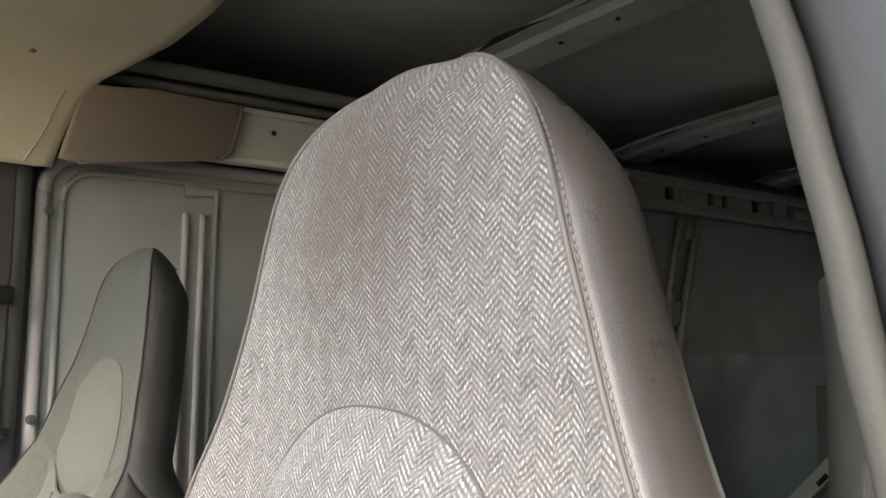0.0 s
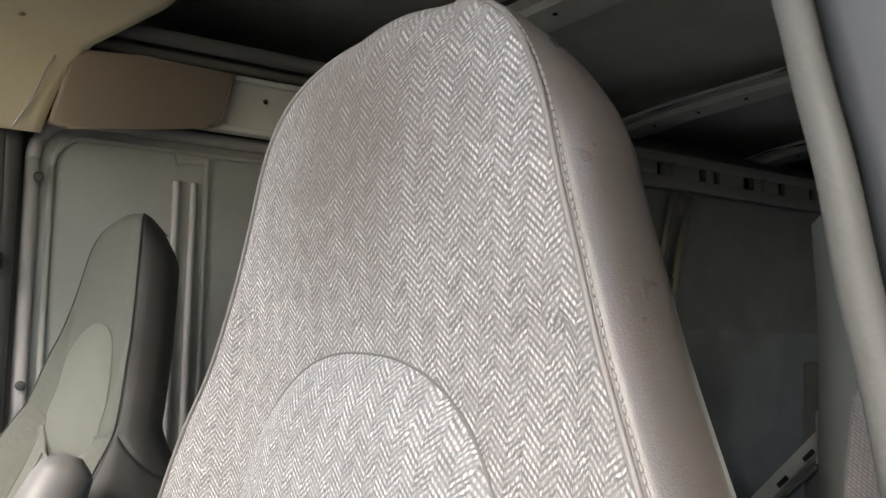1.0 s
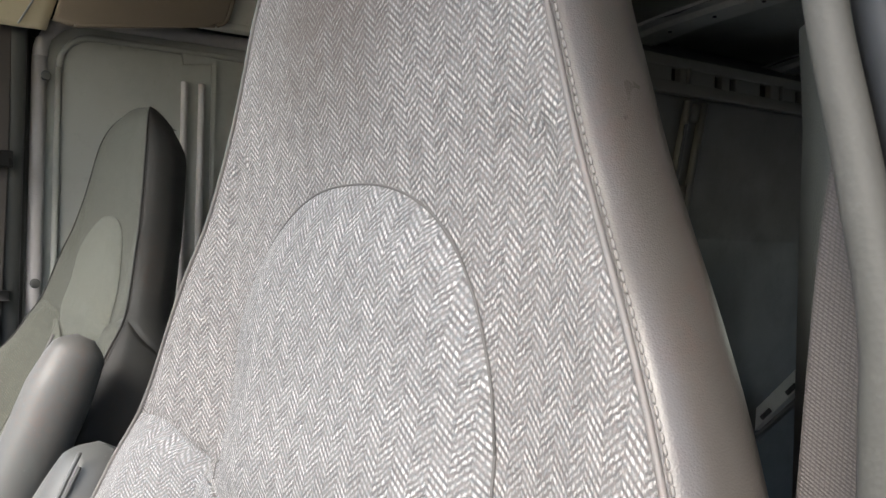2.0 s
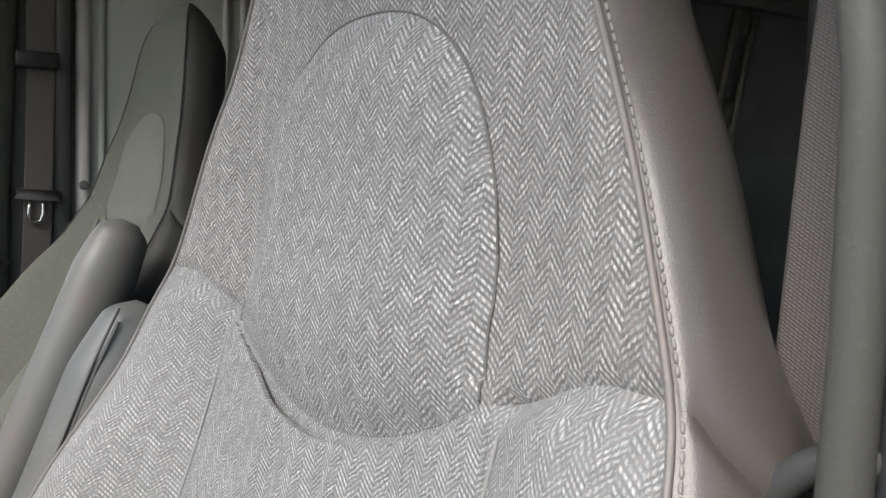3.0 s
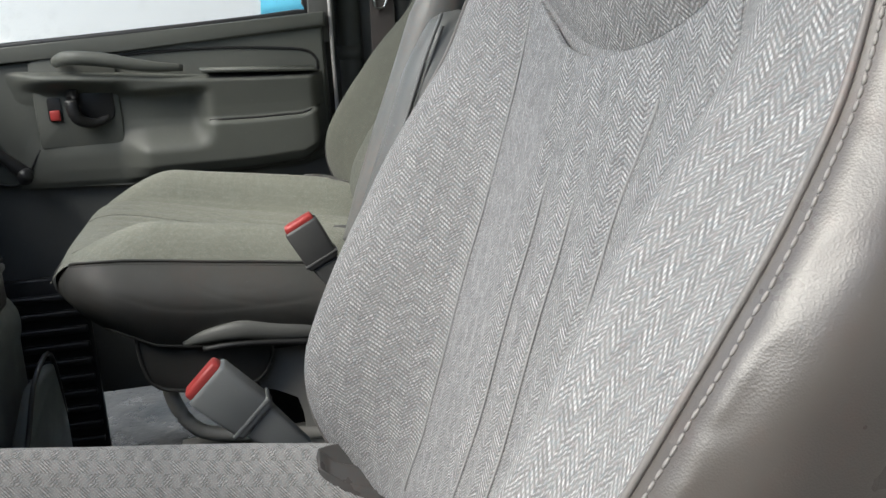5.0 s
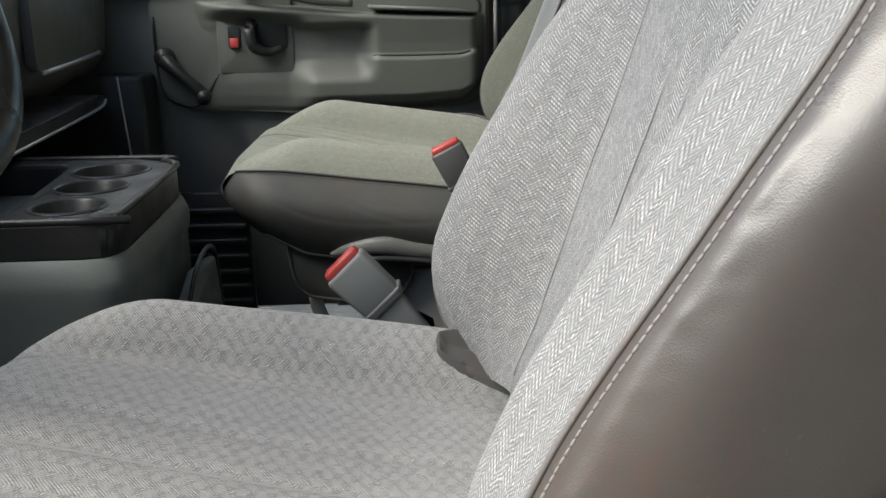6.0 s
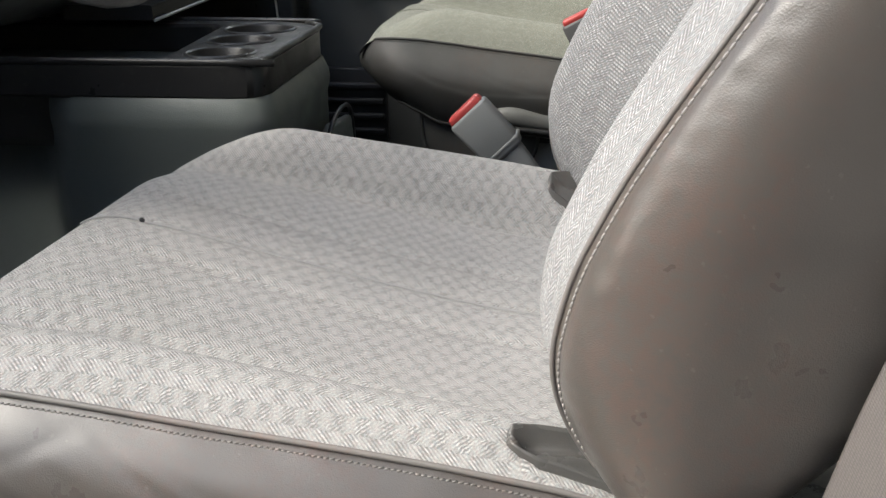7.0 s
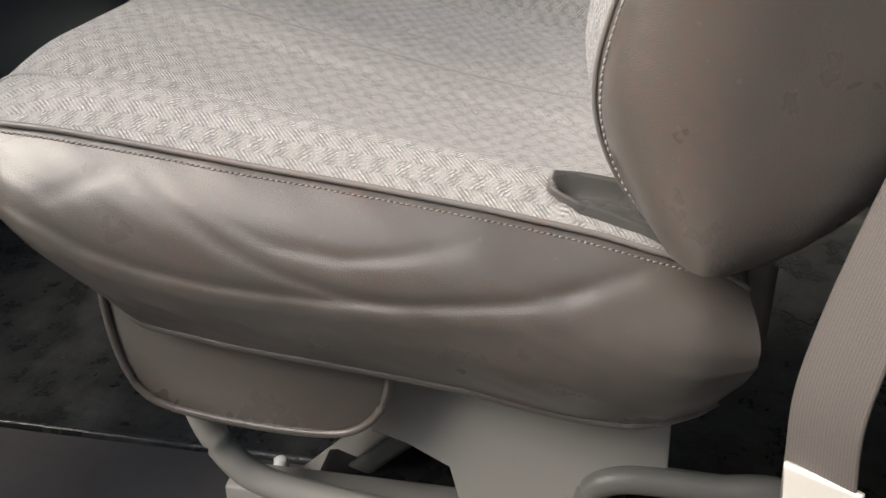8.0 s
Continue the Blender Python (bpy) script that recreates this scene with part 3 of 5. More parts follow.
        return z

    ys = np.linspace(-0.012, 0.455, 90)
    cu = np.linspace(-1, 1, 101)

    def cushion_point(u, y):
        x = u * half(y)
        z = top(x, y)
        return Vector((x, y, z))

    part("cushion_cover", sheet(cushion_point, cu, ys, "top"), cushion_cloth, seat, "grey herringbone cushion cloth, grubby")

    for c in (-0.163, 0.004, 0.163):
        part("seam", tube([(c, y, top(c, y) + 0.0008) for y in np.linspace(0.03, 0.425, 40)], 0.0010, 6, 1), M_SEAMS if insert is M_INSERT else cushion_cloth, seat)

    if insert is M_INSERT:
        part("burn_mark", tube([(0.004, 0.374, top(0.004, 0.374) - 0.001), (0.004, 0.376, top(0.004, 0.376) + 0.001), (0.005, 0.379, top(0.005, 0.379) - 0.001)], (0.0006, 0.0019, 0.0006), 8, 4, 1.6, (1, 0, 0)), M_BLACK, seat, "small black burn mark")

    # vinyl skirt round the cushion, from one rear corner over the nose to the other
    def rim(t):
        """The seam round the cushion: t from -1 (rear of one side) through 0 (nose) to 1."""
        s = 1 if t >= 0 else -1
        k = 1 - abs(t)
        if k <= 0.82:
            y = -0.012 + 0.432 * (k / 0.82)
            return Vector((s * half(y), y, ez(y)))
        q = min(1.0, (k - 0.82) / 0.18)
        w = half(0.42)
        bend = math.sin(q * math.pi / 2)
        return Vector((s * w * max(0.0, 1 - q) ** 0.9, 0.42 + 0.036 * bend, ez(0.42) + (0.381 - ez(0.42)) * bend))

    def skirt_low(t):
        k = 1 - abs(t)
        y = -0.012 + 0.432 * min(1, k / 0.82)
        return between(y, (-0.025, -0.012, 0.0, 0.02, 0.04, 0.06, 0.08, 0.10, 0.13, 0.2, 0.27, 0.33, 0.36, 0.40), (0.300, 0.284, 0.270, 0.261, 0.257, 0.257, 0.259, 0.263, 0.270, 0.277, 0.284, 0.294, 0.307, 0.320))

    FOLDS = [(ks_[:: len(ks_) - 1], smooth_table(ks_, ds_), dep, sharp) for ks_, ds_, dep, sharp in (
        ((0.06, 0.076, 0.116, 0.165, 0.218, 0.27, 0.325, 0.38, 0.44, 0.497, 0.586, 0.653, 0.76), (0.01, 0.03, 0.12, 0.23, 0.31, 0.377, 0.42, 0.45, 0.475, 0.49, 0.49, 0.44, 0.32), 0.0020, 0.019),
        ((0.33, 0.36, 0.40, 0.437, 0.495, 0.552, 0.60), (0.435, 0.43, 0.41, 0.38, 0.305, 0.19, 0.06), 0.0015, 0.017),
        ((0.24, 0.275, 0.326, 0.38, 0.448, 0.495, 0.56), (0.08, 0.15, 0.215, 0.265, 0.26, 0.20, 0.05), 0.0011, 0.018),
        ((0.12, 0.16, 0.22, 0.28), (0.34, 0.26, 0.18, 0.06), 0.0007, 0.020),
        ((0.60, 0.66, 0.72), (0.06, 0.20, 0.34), 0.0007, 0.022),
    )]

    def skirt(t, d):
        p = rim(t)
        s = 1 if t >= 0 else -1
        k = 1 - abs(t)
        nose = soft(k, 0.70, 0.92)
        z = p.z + (skirt_low(t) - p.z) * d
        bulge = 0.033 * math.sin(math.pi * 0.93 * d**0.85) - 0.010 * d * d
        fold = 0.0
        # a long sagging fold, short puckers under the seam, and a slack one towards the nose
        for ks_, run, dep, sharp in FOLDS:
            gap = d - run(k)
            reach = soft(k, ks_[0] - 0.03, ks_[0] + 0.08) * (1 - soft(k, ks_[1] - 0.12, ks_[1] + 0.04))
            fold += reach * (dep * math.exp(-((gap / (sharp if gap > 0 else 2.2 * sharp)) ** 2)) - 0.4 * dep * math.exp(-(((gap - 4 * sharp) / (3 * sharp)) ** 2)))
        wave = 0.0008 * noise.noise(Vector((k * 9, d * 4, 0.3 + s))) + 0.0007 * noise.noise(Vector((k * 22 + d * 8, d * 7, 2.0)))
        o = bulge - fold * sag_depth + wave * sag_depth
        tuck_in = 1.0 if insert is M_INSERT else 0.35
        back = -0.105 * tuck_in * nose * d**1.3 - 0.05 * tuck_in * d**1.6 * soft(k, 0.60, 0.8) * (1 - nose)
        rear = 0.02 * soft(k, 0.05, 0.0) * math.sin(math.pi * min(1, d * 1.2))
        return Vector((p.x + s * (o * (1 - nose) - rear * 0.5), p.y + o * nose + back - rear * 0.4 - 0.003 * d * soft(k, 0.12, 0.0), z))

    ts = np.linspace(-1, 1, 201)
    part("skirt", sheet(skirt, ts, np.linspace(0, 1, 72)), side_vinyl, seat, "wrinkled taupe vinyl skirt with soft folds")
    hem = [skirt(t, 1.0) for t in np.linspace(-0.985, 0.985, 120)]
    edging = M_PIPING if insert is M_INSERT else side_vinyl
    part("skirt_hem", tube(hem, 0.0026, 8, 1), side_vinyl, seat)
    line = [rim(t) + Vector(((1 if t >= 0 else -1) * 0.0015, 0, 0.0012)) for t in np.linspace(-0.99, 0.99, 150)]
    part("piping", tube(line, 0.0018, 7, 1), edging, seat, "narrow vinyl piping")
    threads = [tube([skirt(t, 0.026), skirt(t + 0.0050, 0.030)], 0.0006, 5, 1) for t in np.linspace(-0.97, 0.97, 330)]
    tagged(part("stitching", join(*threads), edging, seat), kind="stuff")

    # vinyl pockets in the belt recesses
    for s in (-1, 1):
        def pocket(u, v):
            y = (0.0905 - 0.105 * v) if s * mirror < 0 else (0.078 - 0.095 * v)
            v, inner, outer = slot_edges(s, y)
            inner, outer = inner - 0.002, outer + 0.002
            x = s * (inner + (outer - inner) * (0.5 + 0.5 * u))
            lip = 0.0014 * math.exp(-(((abs(u) - 0.88) / 0.10) ** 2)) + 0.0012 * math.exp(-((v / 0.04) ** 2))
            fold = 0.0030 * math.exp(-(((u - 0.55 + 1.6 * v) / 0.20) ** 2)) + 0.0022 * math.exp(-(((u - 1.2 + 1.4 * v) / 0.16) ** 2)) + 0.0012 * math.sin(11 * v + 5 * u)
            edge = soft(1 - abs(u), 0.0, 0.10) * soft(v, 0.0, 0.04)
            return Vector((x, y, top(x, y) - 0.0012 + (0.0042 + lip + fold * soft(1 - abs(u), 0.15, 0.5)) * edge))

        part("belt_recess", sheet(pocket, np.linspace(-1, 1, 33), [0.5 * (k / 20) ** 2 for k in range(20)] + list(np.linspace(0.5, 1, 20))), M_SLOT, seat, "creased dark vinyl belt slot")

    # rear flap below the back, side pocket flap, bracket
    for s in (-1, 1):
        part("rear_flap", plate(rounded(-0.029, 0.283, 0.012, 0.366, 0.012), s * 0.196, s * 0.212, "x", 0.004), side_vinyl, seat)
    for s in (-1, 1):
        out = [(0.352, 0.335), (0.352, 0.285), (0.347, 0.252), (0.338, 0.234), (0.322, 0.224), (0.29, 0.2185), (0.25, 0.2155), (0.215, 0.2165), (0.196, 0.224), (0.183, 0.240), (0.177, 0.262), (0.176, 0.300)]
        bm = plate(out, s * 0.206, s * 0.214, "x", 0.003)
        flap = part("side_flap", bm, side_vinyl, seat, "rounded vinyl side flap with a piped hem")
        crease(flap)
        part("hem", tube([Vector((s * 0.2145, a, b)) for a, b in out], 0.0028, 8, 4), side_vinyl, flap)
        # pressed steel bracket with an open front
        yo = [(0.20, 0.262), (0.10, 0.262), (0.012, 0.245), (0.010, 0.180), (0.055, 0.172), (0.062, 0.150), (0.062, 0.02), (0.135, 0.02), (0.140, 0.150), (0.146, 0.176), (0.175, 0.192), (0.20, 0.196)]
        crease(part("bracket", plate(yo, s * 0.178, s * 0.184, "x", 0.002), M_BRACKET, seat, "pressed grey steel bracket"))
        part("bracket_loop", tube([(s * 0.181, 0.325, 0.23), (s * 0.181, 0.318, 0.19), (s * 0.181, 0.300, 0.155), (s * 0.181, 0.275, 0.138), (s * 0.181, 0.22, 0.128), (s * 0.181, 0.14, 0.118), (s * 0.181, 0.06, 0.11)], 0.0105, 10, 5), M_BRACKET, seat)
    part("pan", block((-0.185, -0.03, 0.235), (0.185, 0.33, 0.30), 0.02), M_BLACK, seat)
    part("pedestal", block((-0.16, 0.03, 0.0), (0.16, 0.27, 0.09), 0.01), M_BLACK, seat)
    for s in (-1, 1):
        part("slide_rail", block((s * 0.15 - 0.015, -0.04, 0.09), (s * 0.15 + 0.015, 0.32, 0.115), 0.003), M_BRACKET, seat)

    # armrest folded up beside the backrest
    m = mirror
    path = [(m * 0.296, 0.05, 0.415), (m * 0.297, 0.022, 0.475), (m * 0.298, -0.010, 0.55), (m * 0.300, -0.040, 0.62), (m * 0.301, -0.066, 0.685), (m * 0.301, -0.085, 0.727), (m * 0.301, -0.092, 0.742)]
    arm = tube(path, (0.026, 0.033, 0.036, 0.037, 0.037, 0.030, 0.011), 20, 8, 0.8, (0, 1, 0.5))
    a = part("armrest", arm, M_ARM, seat, "padded grey vinyl armrest folded up")
    for off in (-0.006, 0.004):
        part("seam", tube([Vector(p) + Vector((-m * 0.0225, 0.0215, 0.0135 + off)) for p in path[1:-1]], 0.0016, 6, 6), M_ARM, a)
    return seat


def holed(outline, holes, a, b):
    """A flat plate (outline in x, y) between two heights with holes through it."""
    bm = bmesh.new()
    loops = []
    for h in (a, b):
        edges = []
        for ring in (outline, *holes):
            vs = [bm.verts.new((x, y, h)) for x, y in ring]
            loops.append(vs)
            edges += [bm.edges.new((vs[i], vs[(i + 1) % len(vs)])) for i in range(len(vs))]
        bmesh.ops.triangle_fill(bm, use_beauty=True, use_dissolve=False, edges=edges)
    half = len(loops) // 2
    for lo, hi in zip(loops[:half], loops[half:]):
        for i in range(len(lo)):
            k = (i + 1) % len(lo)
            bm.faces.new((lo[i], lo[k], hi[k], hi[i]))
    return bm


def disc(cx, cy, r, n=28):
    return [(cx + r * math.cos(2 * math.pi * i / n), cy + r * math.sin(2 * math.pi * i / n)) for i in range(n)]


def wedge(origin, along, across, length, width, thick, ends=(1.0, 1.0), bevel=0.003):
    """A rounded bar that starts at origin and runs along a direction; ends: how wide it is at both ends."""
    o, d = Vector(origin), Vector(along).normalized()
    c = Vector(across)
    c = (c - d * c.dot(d)).normalized()
    t = d.cross(c)
    bm = bmesh.new()
    bmesh.ops.create_cube(bm, size=1)
    for v in bm.verts:
        k = v.co.x + 0.5
        w = width * (ends[0] + (ends[1] - ends[0]) * k)
        v.co = o + d * length * k + c * w * v.co.y + t * thick * v.co.z
    if bevel:
        bmesh.ops.bevel(bm, geom=bm.edges[:], offset=bevel, segments=2, affect="EDGES", profile=0.5)
    return bm


# ---- structure ----
M_FLOOR = Nodes("scuffed_rubber_floor", 0.5)
_p = M_FLOOR.noise(14, 6, 0.72)
_c = M_FLOOR.mix(M_FLOOR.ramp(_p, 0.45, 0.68, 0, 0.7), (0.034, 0.035, 0.034), (0.12, 0.117, 0.108))
_c = M_FLOOR.mix(M_FLOOR.ramp(M_FLOOR.noise(70, 5, 0.75), 0.63, 0.72, 0, 0.4), _c, (0.17, 0.16, 0.145))
M_FLOOR.bump(M_FLOOR.noise(14, 5, 0.6), 0.45, 0.010)
M_FLOOR = M_FLOOR.done(_c, M_FLOOR.ramp(_p, 0.3, 0.7, 0.15, 0.5))

tagged(part("floor", sheet(lambda x, y: Vector((x, y, 0.0 + 0.006 * noise.noise(Vector((x * 9, y * 9, 0))))), np.linspace(-0.50, 1.5, 80), np.linspace(-3.3, 1.3, 150), lambda x, y: (x, y)), M_FLOOR), "black rubber van floor, scuffed and littered with grit", "floor", kind="structure")
tagged(part("door_step", block((-0.66, -0.3, -0.22), (-0.46, 1.3, -0.02), 0.02), M_BLACK), "black plastic door step, dusty", "step", kind="structure")
M_GROUND = Nodes("worn_concrete", 1.0, 0, 0.0)
M_GROUND = M_GROUND.done(M_GROUND.mix(M_GROUND.ramp(M_GROUND.noise(2.5, 6, 0.7), 0.4, 0.7, 0, 0.6), (0.20, 0.195, 0.18), (0.15, 0.145, 0.132)))
tagged(part("ground", block((-600, -600, -0.75), (600, 600, -0.65)), M_GROUND, None, "", False), "worn grey concrete yard", "ground", kind="structure")
# unseen bar, added to block high sky from the driver's side
tagged(part("door_sky_blocker", plate([(-0.24, 1.42), (0.95, 1.42), (0.95, 1.7), (-0.24, 1.7)], -0.56, -0.44, "x", 0.01), M_PILLAR), "grey unseen bar over the driver door opening, added to block high sky", "frame", kind="structure")
tagged(part("roof_front", block((-0.55, -0.40, 1.60), (1.45, 0.52, 1.68)), M_PILLAR, None, "", False), "painted roof over the front seats", "roof", kind="structure")
# unseen bar, added to close the light slot between headliner and roof
tagged(part("roof_slot_blocker", block((-0.55, 0.41, 1.495), (1.345, 0.52, 1.60), 0.01), M_PILLAR), "unseen painted bar added to stop light passing above the headliner", "frame", kind="structure")
# unseen wall, added to cut sky light from the side and rear
tagged(part("side_sky_blocker", plate([(-5.0, -0.65), (1.6, -0.65), (1.6, 1.25), (-0.1, 1.25), (-0.1, 2.9), (-5.0, 2.9)], -1.75, -1.6, "x"), painted("grey_render", (0.12, 0.118, 0.112), 0.85), None, "", False), "plain dark grey unseen wall, stepped up behind the door to block side sky", "wall", kind="structure")
tagged(part("ceiling", block((-0.55, -3.3, 1.625), (1.86, -0.40, 1.68)), M_LINER, None, "", False), "grey insulated cargo roof lining", "ceiling", kind="structure")
# added blocks that close light leaks round the cargo roof side
tagged(part("roof_front_light_stop", block((1.392, -0.40, 1.43), (1.90, -0.33, 1.70)), M_WALL, None, "", False), "dull grey block added to stop light at the end of the cargo roof side", "wall", kind="structure")
tagged(part("roof_side_light_stop", join(block((1.345, -0.33, 1.305), (1.46, 1.15, 1.68)), block((1.300, 0.0, 1.305), (1.345, 1.15, 1.62))), M_WALL, None, "", False), "painted blocks added over the passenger door to stop light leaking in", "wall", kind="structure")
# the two openings are made up, to let ground light reach the cargo roof
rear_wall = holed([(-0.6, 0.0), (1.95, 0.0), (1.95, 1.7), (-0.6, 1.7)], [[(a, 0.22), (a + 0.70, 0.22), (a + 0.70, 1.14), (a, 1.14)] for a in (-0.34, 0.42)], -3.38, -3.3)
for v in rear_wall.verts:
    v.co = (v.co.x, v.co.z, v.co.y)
tagged(part("wall_rear", rear_wall, M_WALL, None, "", False), "dull grey unseen rear wall with two openings added to light the cargo roof", "wall", kind="structure")
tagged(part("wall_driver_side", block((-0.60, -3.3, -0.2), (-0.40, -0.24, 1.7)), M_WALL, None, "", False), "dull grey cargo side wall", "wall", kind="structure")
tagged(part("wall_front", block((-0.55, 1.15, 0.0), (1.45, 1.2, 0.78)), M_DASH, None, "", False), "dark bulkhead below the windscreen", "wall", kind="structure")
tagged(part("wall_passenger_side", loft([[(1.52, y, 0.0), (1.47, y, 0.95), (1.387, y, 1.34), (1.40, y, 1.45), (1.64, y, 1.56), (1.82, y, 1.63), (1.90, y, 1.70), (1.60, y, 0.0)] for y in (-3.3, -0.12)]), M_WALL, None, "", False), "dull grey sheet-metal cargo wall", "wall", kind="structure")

# made-up block that keeps low frontal light off the cushion nose
tagged(part("front_light_blocker", block((-0.60, 0.86, -0.20), (-0.46, 1.30, 0.86), 0.02), M_DASH), "dark block added ahead of the driver door to shade the cushion nose", "wall", kind="structure")

# roof lining over the front seats, its rear edge hanging free
def liner(u, v):
    """u from the middle of the roof out to the side, v from the rear edge to the windscreen."""
    xs = (-0.5, 0.2, 0.7, 1.0, 1.13, 1.22, 1.268, 1.285, 1.29)
    hs = (1.575, 1.580, 1.575, 1.562, 1.545, 1.50, 1.42, 1.33, 1.252)
    rear = (-0.455, -0.460, -0.462, -0.465, -0.466, -0.425, -0.320, -0.272, -0.250)
    k = u * (len(xs) - 1)
    x, h, r = (between(k, range(len(xs)), c) for c in (xs, hs, rear))
    sag = 0.012 * math.exp(-((v / 0.05) ** 2)) * (1 - soft(u, 0.6, 0.9))
    return Vector((x, r + (0.42 - r) * v, h - sag - 0.06 * v**2 * (1 - soft(u, 0.5, 0.8)) + 0.003 * noise.noise(Vector((x * 6, v * 9, 0)))))


lining = tagged(part("headliner", sheet(liner, np.linspace(0, 1, 60), np.linspace(0, 1, 40)), M_BEIGE), "beige moulded headliner with a loose rear edge", "headliner", kind="structure")
lining.modifiers.new("thick", "SOLIDIFY").thickness = 0.006
tagged(part("pillar_trim_seam", tube([(1.283, -0.205, 1.256), (1.274, -0.232, 1.31), (1.268, -0.250, 1.36), (1.264, -0.262, 1.385)], 0.0018, 6), M_SILVER), "pale edge of the beige pillar cover", "trim", kind="structure")

dimple = tagged(part("liner_dimple", tube([(1.2496, -0.196, 1.4385), (1.2485, -0.202, 1.4395), (1.2480, -0.208, 1.4400)], (0.001, 0.0042, 0.001), 10, 5), M_TAUPE), "small pulled dimple in the headliner", "dimple", kind="structure")

# taupe cover and rail above the side panel
cover = thing("corner_cover", "taupe plastic cover over the roof rail", "cover")
part("shell", plate([(-0.258, 1.268), (-0.30, 1.262), (-0.53, 1.300), (-0.556, 1.306), (-0.566, 1.325), (-0.585, 1.412), (-0.40, 1.412), (-0.31, 1.405), (-0.285, 1.375)], 1.262, 1.285, "x", 0.006), M_TAUPE, cover)
part("end_cap", tube([(1.268, -0.545, 1.303), (1.268, -0.560, 1.312), (1.268, -0.569, 1.33), (1.268, -0.587, 1.411)], 0.005, 8), M_TAUPE, cover)
part("lip", tube([(1.266, -0.29, 1.263), (1.266, -0.40, 1.279), (1.266, -0.54, 1.3015)], 0.004, 8), M_TAUPE, cover)
rail = thing("roof_rail", "light grey painted steel side rail", "rail")
part("channel", plate([(-0.5, 1.312), (-1.65, 1.312), (-1.65, 1.402), (-0.5, 1.402)], 1.283, 1.31, "x", 0.004), M_STEEL, rail)
part("lip", block((1.272, -1.65, 1.402), (1.31, -0.5, 1.412), 0.002), M_STEEL, rail)
part("lip", block((1.275, -1.65, 1.302), (1.31, -0.5, 1.314), 0.002), M_STEEL, rail)
for y in (-0.662, -0.98, -1.30):
    part("hole", plate(disc(y, 1.371, 0.005, 12), 1.2815, 1.284, "x"), M_BLACK, rail)
for z, r in ((1.468, 0.016), (1.438, 0.010)):
    tagged(part("roof_edge_bead", tube([(1.315 + (1.46 - z) * 0.4, y, z) for y in np.linspace(-0.33, -1.22, 10)], r, 10, 2), M_BEAD), "rolled dark roof edge", "trim", kind="structure")

# side door panel
panel = thing("cargo_door_panel", "light grey painted cargo door panel with a raised round-cornered rim", "panel")
PO = rounded(-1.06, 0.30, -0.252, 1.292, 0.075, 8)
PI = rounded(-1.035, 0.325, -0.285, 1.262, 0.06, 8)
crease(part("sheet_metal", plate(PO, 1.345, 1.37, "x", 0.003), M_PANEL, panel))
part("rim", tube([(1.342, a, b) for a, b in PO + PO[:1]], 0.013, 10, 1, 1.0), M_PANEL_EDGE, panel, "pale rolled rim")
part("bead", tube([(1.344, a, b) for a, b in PI + PI[:1]], 0.006, 8, 1), M_PANEL, panel)
for y in (-0.512, -0.546):
    part("rib", tube([(1.341, y, 1.203), (1.340, y, 1.15), (1.340, y, 0.9), (1.340, y, 0.55)], 0.007, 8, 2), M_PANEL_EDGE, panel)
part("fold", plate([(-0.575, 1.255), (-0.505, 1.258), (-0.51, 1.236), (-0.566, 1.243), (-0.570, 0.36), (-0.575, 0.36)], 1.338, 1.346, "x", 0.001), M_PANEL, panel)
for y, z in ((-0.254, 1.182), (-0.245, 0.82), (-0.248, 0.45)):
    b = part("bolt", plate(disc(y - 0.006, z, 0.0085, 14), 1.322, 1.332, "x", 0.002), M_TRIM_DARK, panel)
gasket = tagged(part("panel_gasket", tube([(1.352, -0.25, 1.25), (1.350, -0.262, 1.285), (1.345, -0.30, 1.304), (1.345, -0.6, 1.308), (1.345, -1.06, 1.308)], 0.011, 8, 4), M_BLACK), "black rubber gasket above the panel", "gasket")

# roof ribs
for y in (-1.155, -1.99, -2.70):
    rib = thing("roof_bow", "pale grey steel roof bow with screws and torn liner", "roof bow", "roof bows")

    def bow_z(x):
        return 1.602 - 0.03 * ((x - 0.4) / 0.9) ** 2 - 0.02 * soft(x, 1.4, 1.8)

    xs = np.linspace(-0.45, 1.78, 24)
    prof = ((-0.088, 0.012), (-0.084, 0.001), (-0.046, 0.001), (-0.040, -0.014), (0.040, -0.012), (0.046, 0.003), (0.084, 0.003), (0.088, 0.012))
    crease(part("bow", loft([[(x, y + a, bow_z(x) + b) for a, b in prof] for x in xs], True, True), M_STEEL, rib), 30)
    ragged = sheet(lambda x, v: Vector((x, y + 0.084 + 0.024 * v, bow_z(x) + 0.004 - 0.020 * v * (0.5 + 1.3 * noise.noise(Vector((x * 7, y, 0)))))), np.linspace(-0.45, 1.76, 110), np.linspace(0, 1, 4))
    part("torn_liner", ragged, M_BLACK, rib)
    for x in np.arange(-0.3, 1.7, 0.16):
        part("screw", plate(disc(x, y + 0.006 * math.sin(40 * x), 0.0055, 10), bow_z(x) - 0.016, bow_z(x) - 0.008, "z"), M_BLACK, rib)

# slotted rail and upright of the side wall
slotted = thing("slotted_wall_rail", "dull grey steel wall rail with square slots", "rail")
part("strip", block((1.352, -3.3, 1.415), (1.375, -1.3, 1.445), 0.003), M_POST, slotted)
part("strip", block((1.355, -3.3, 1.345), (1.385, -1.3, 1.378), 0.003), M_POST, slotted)
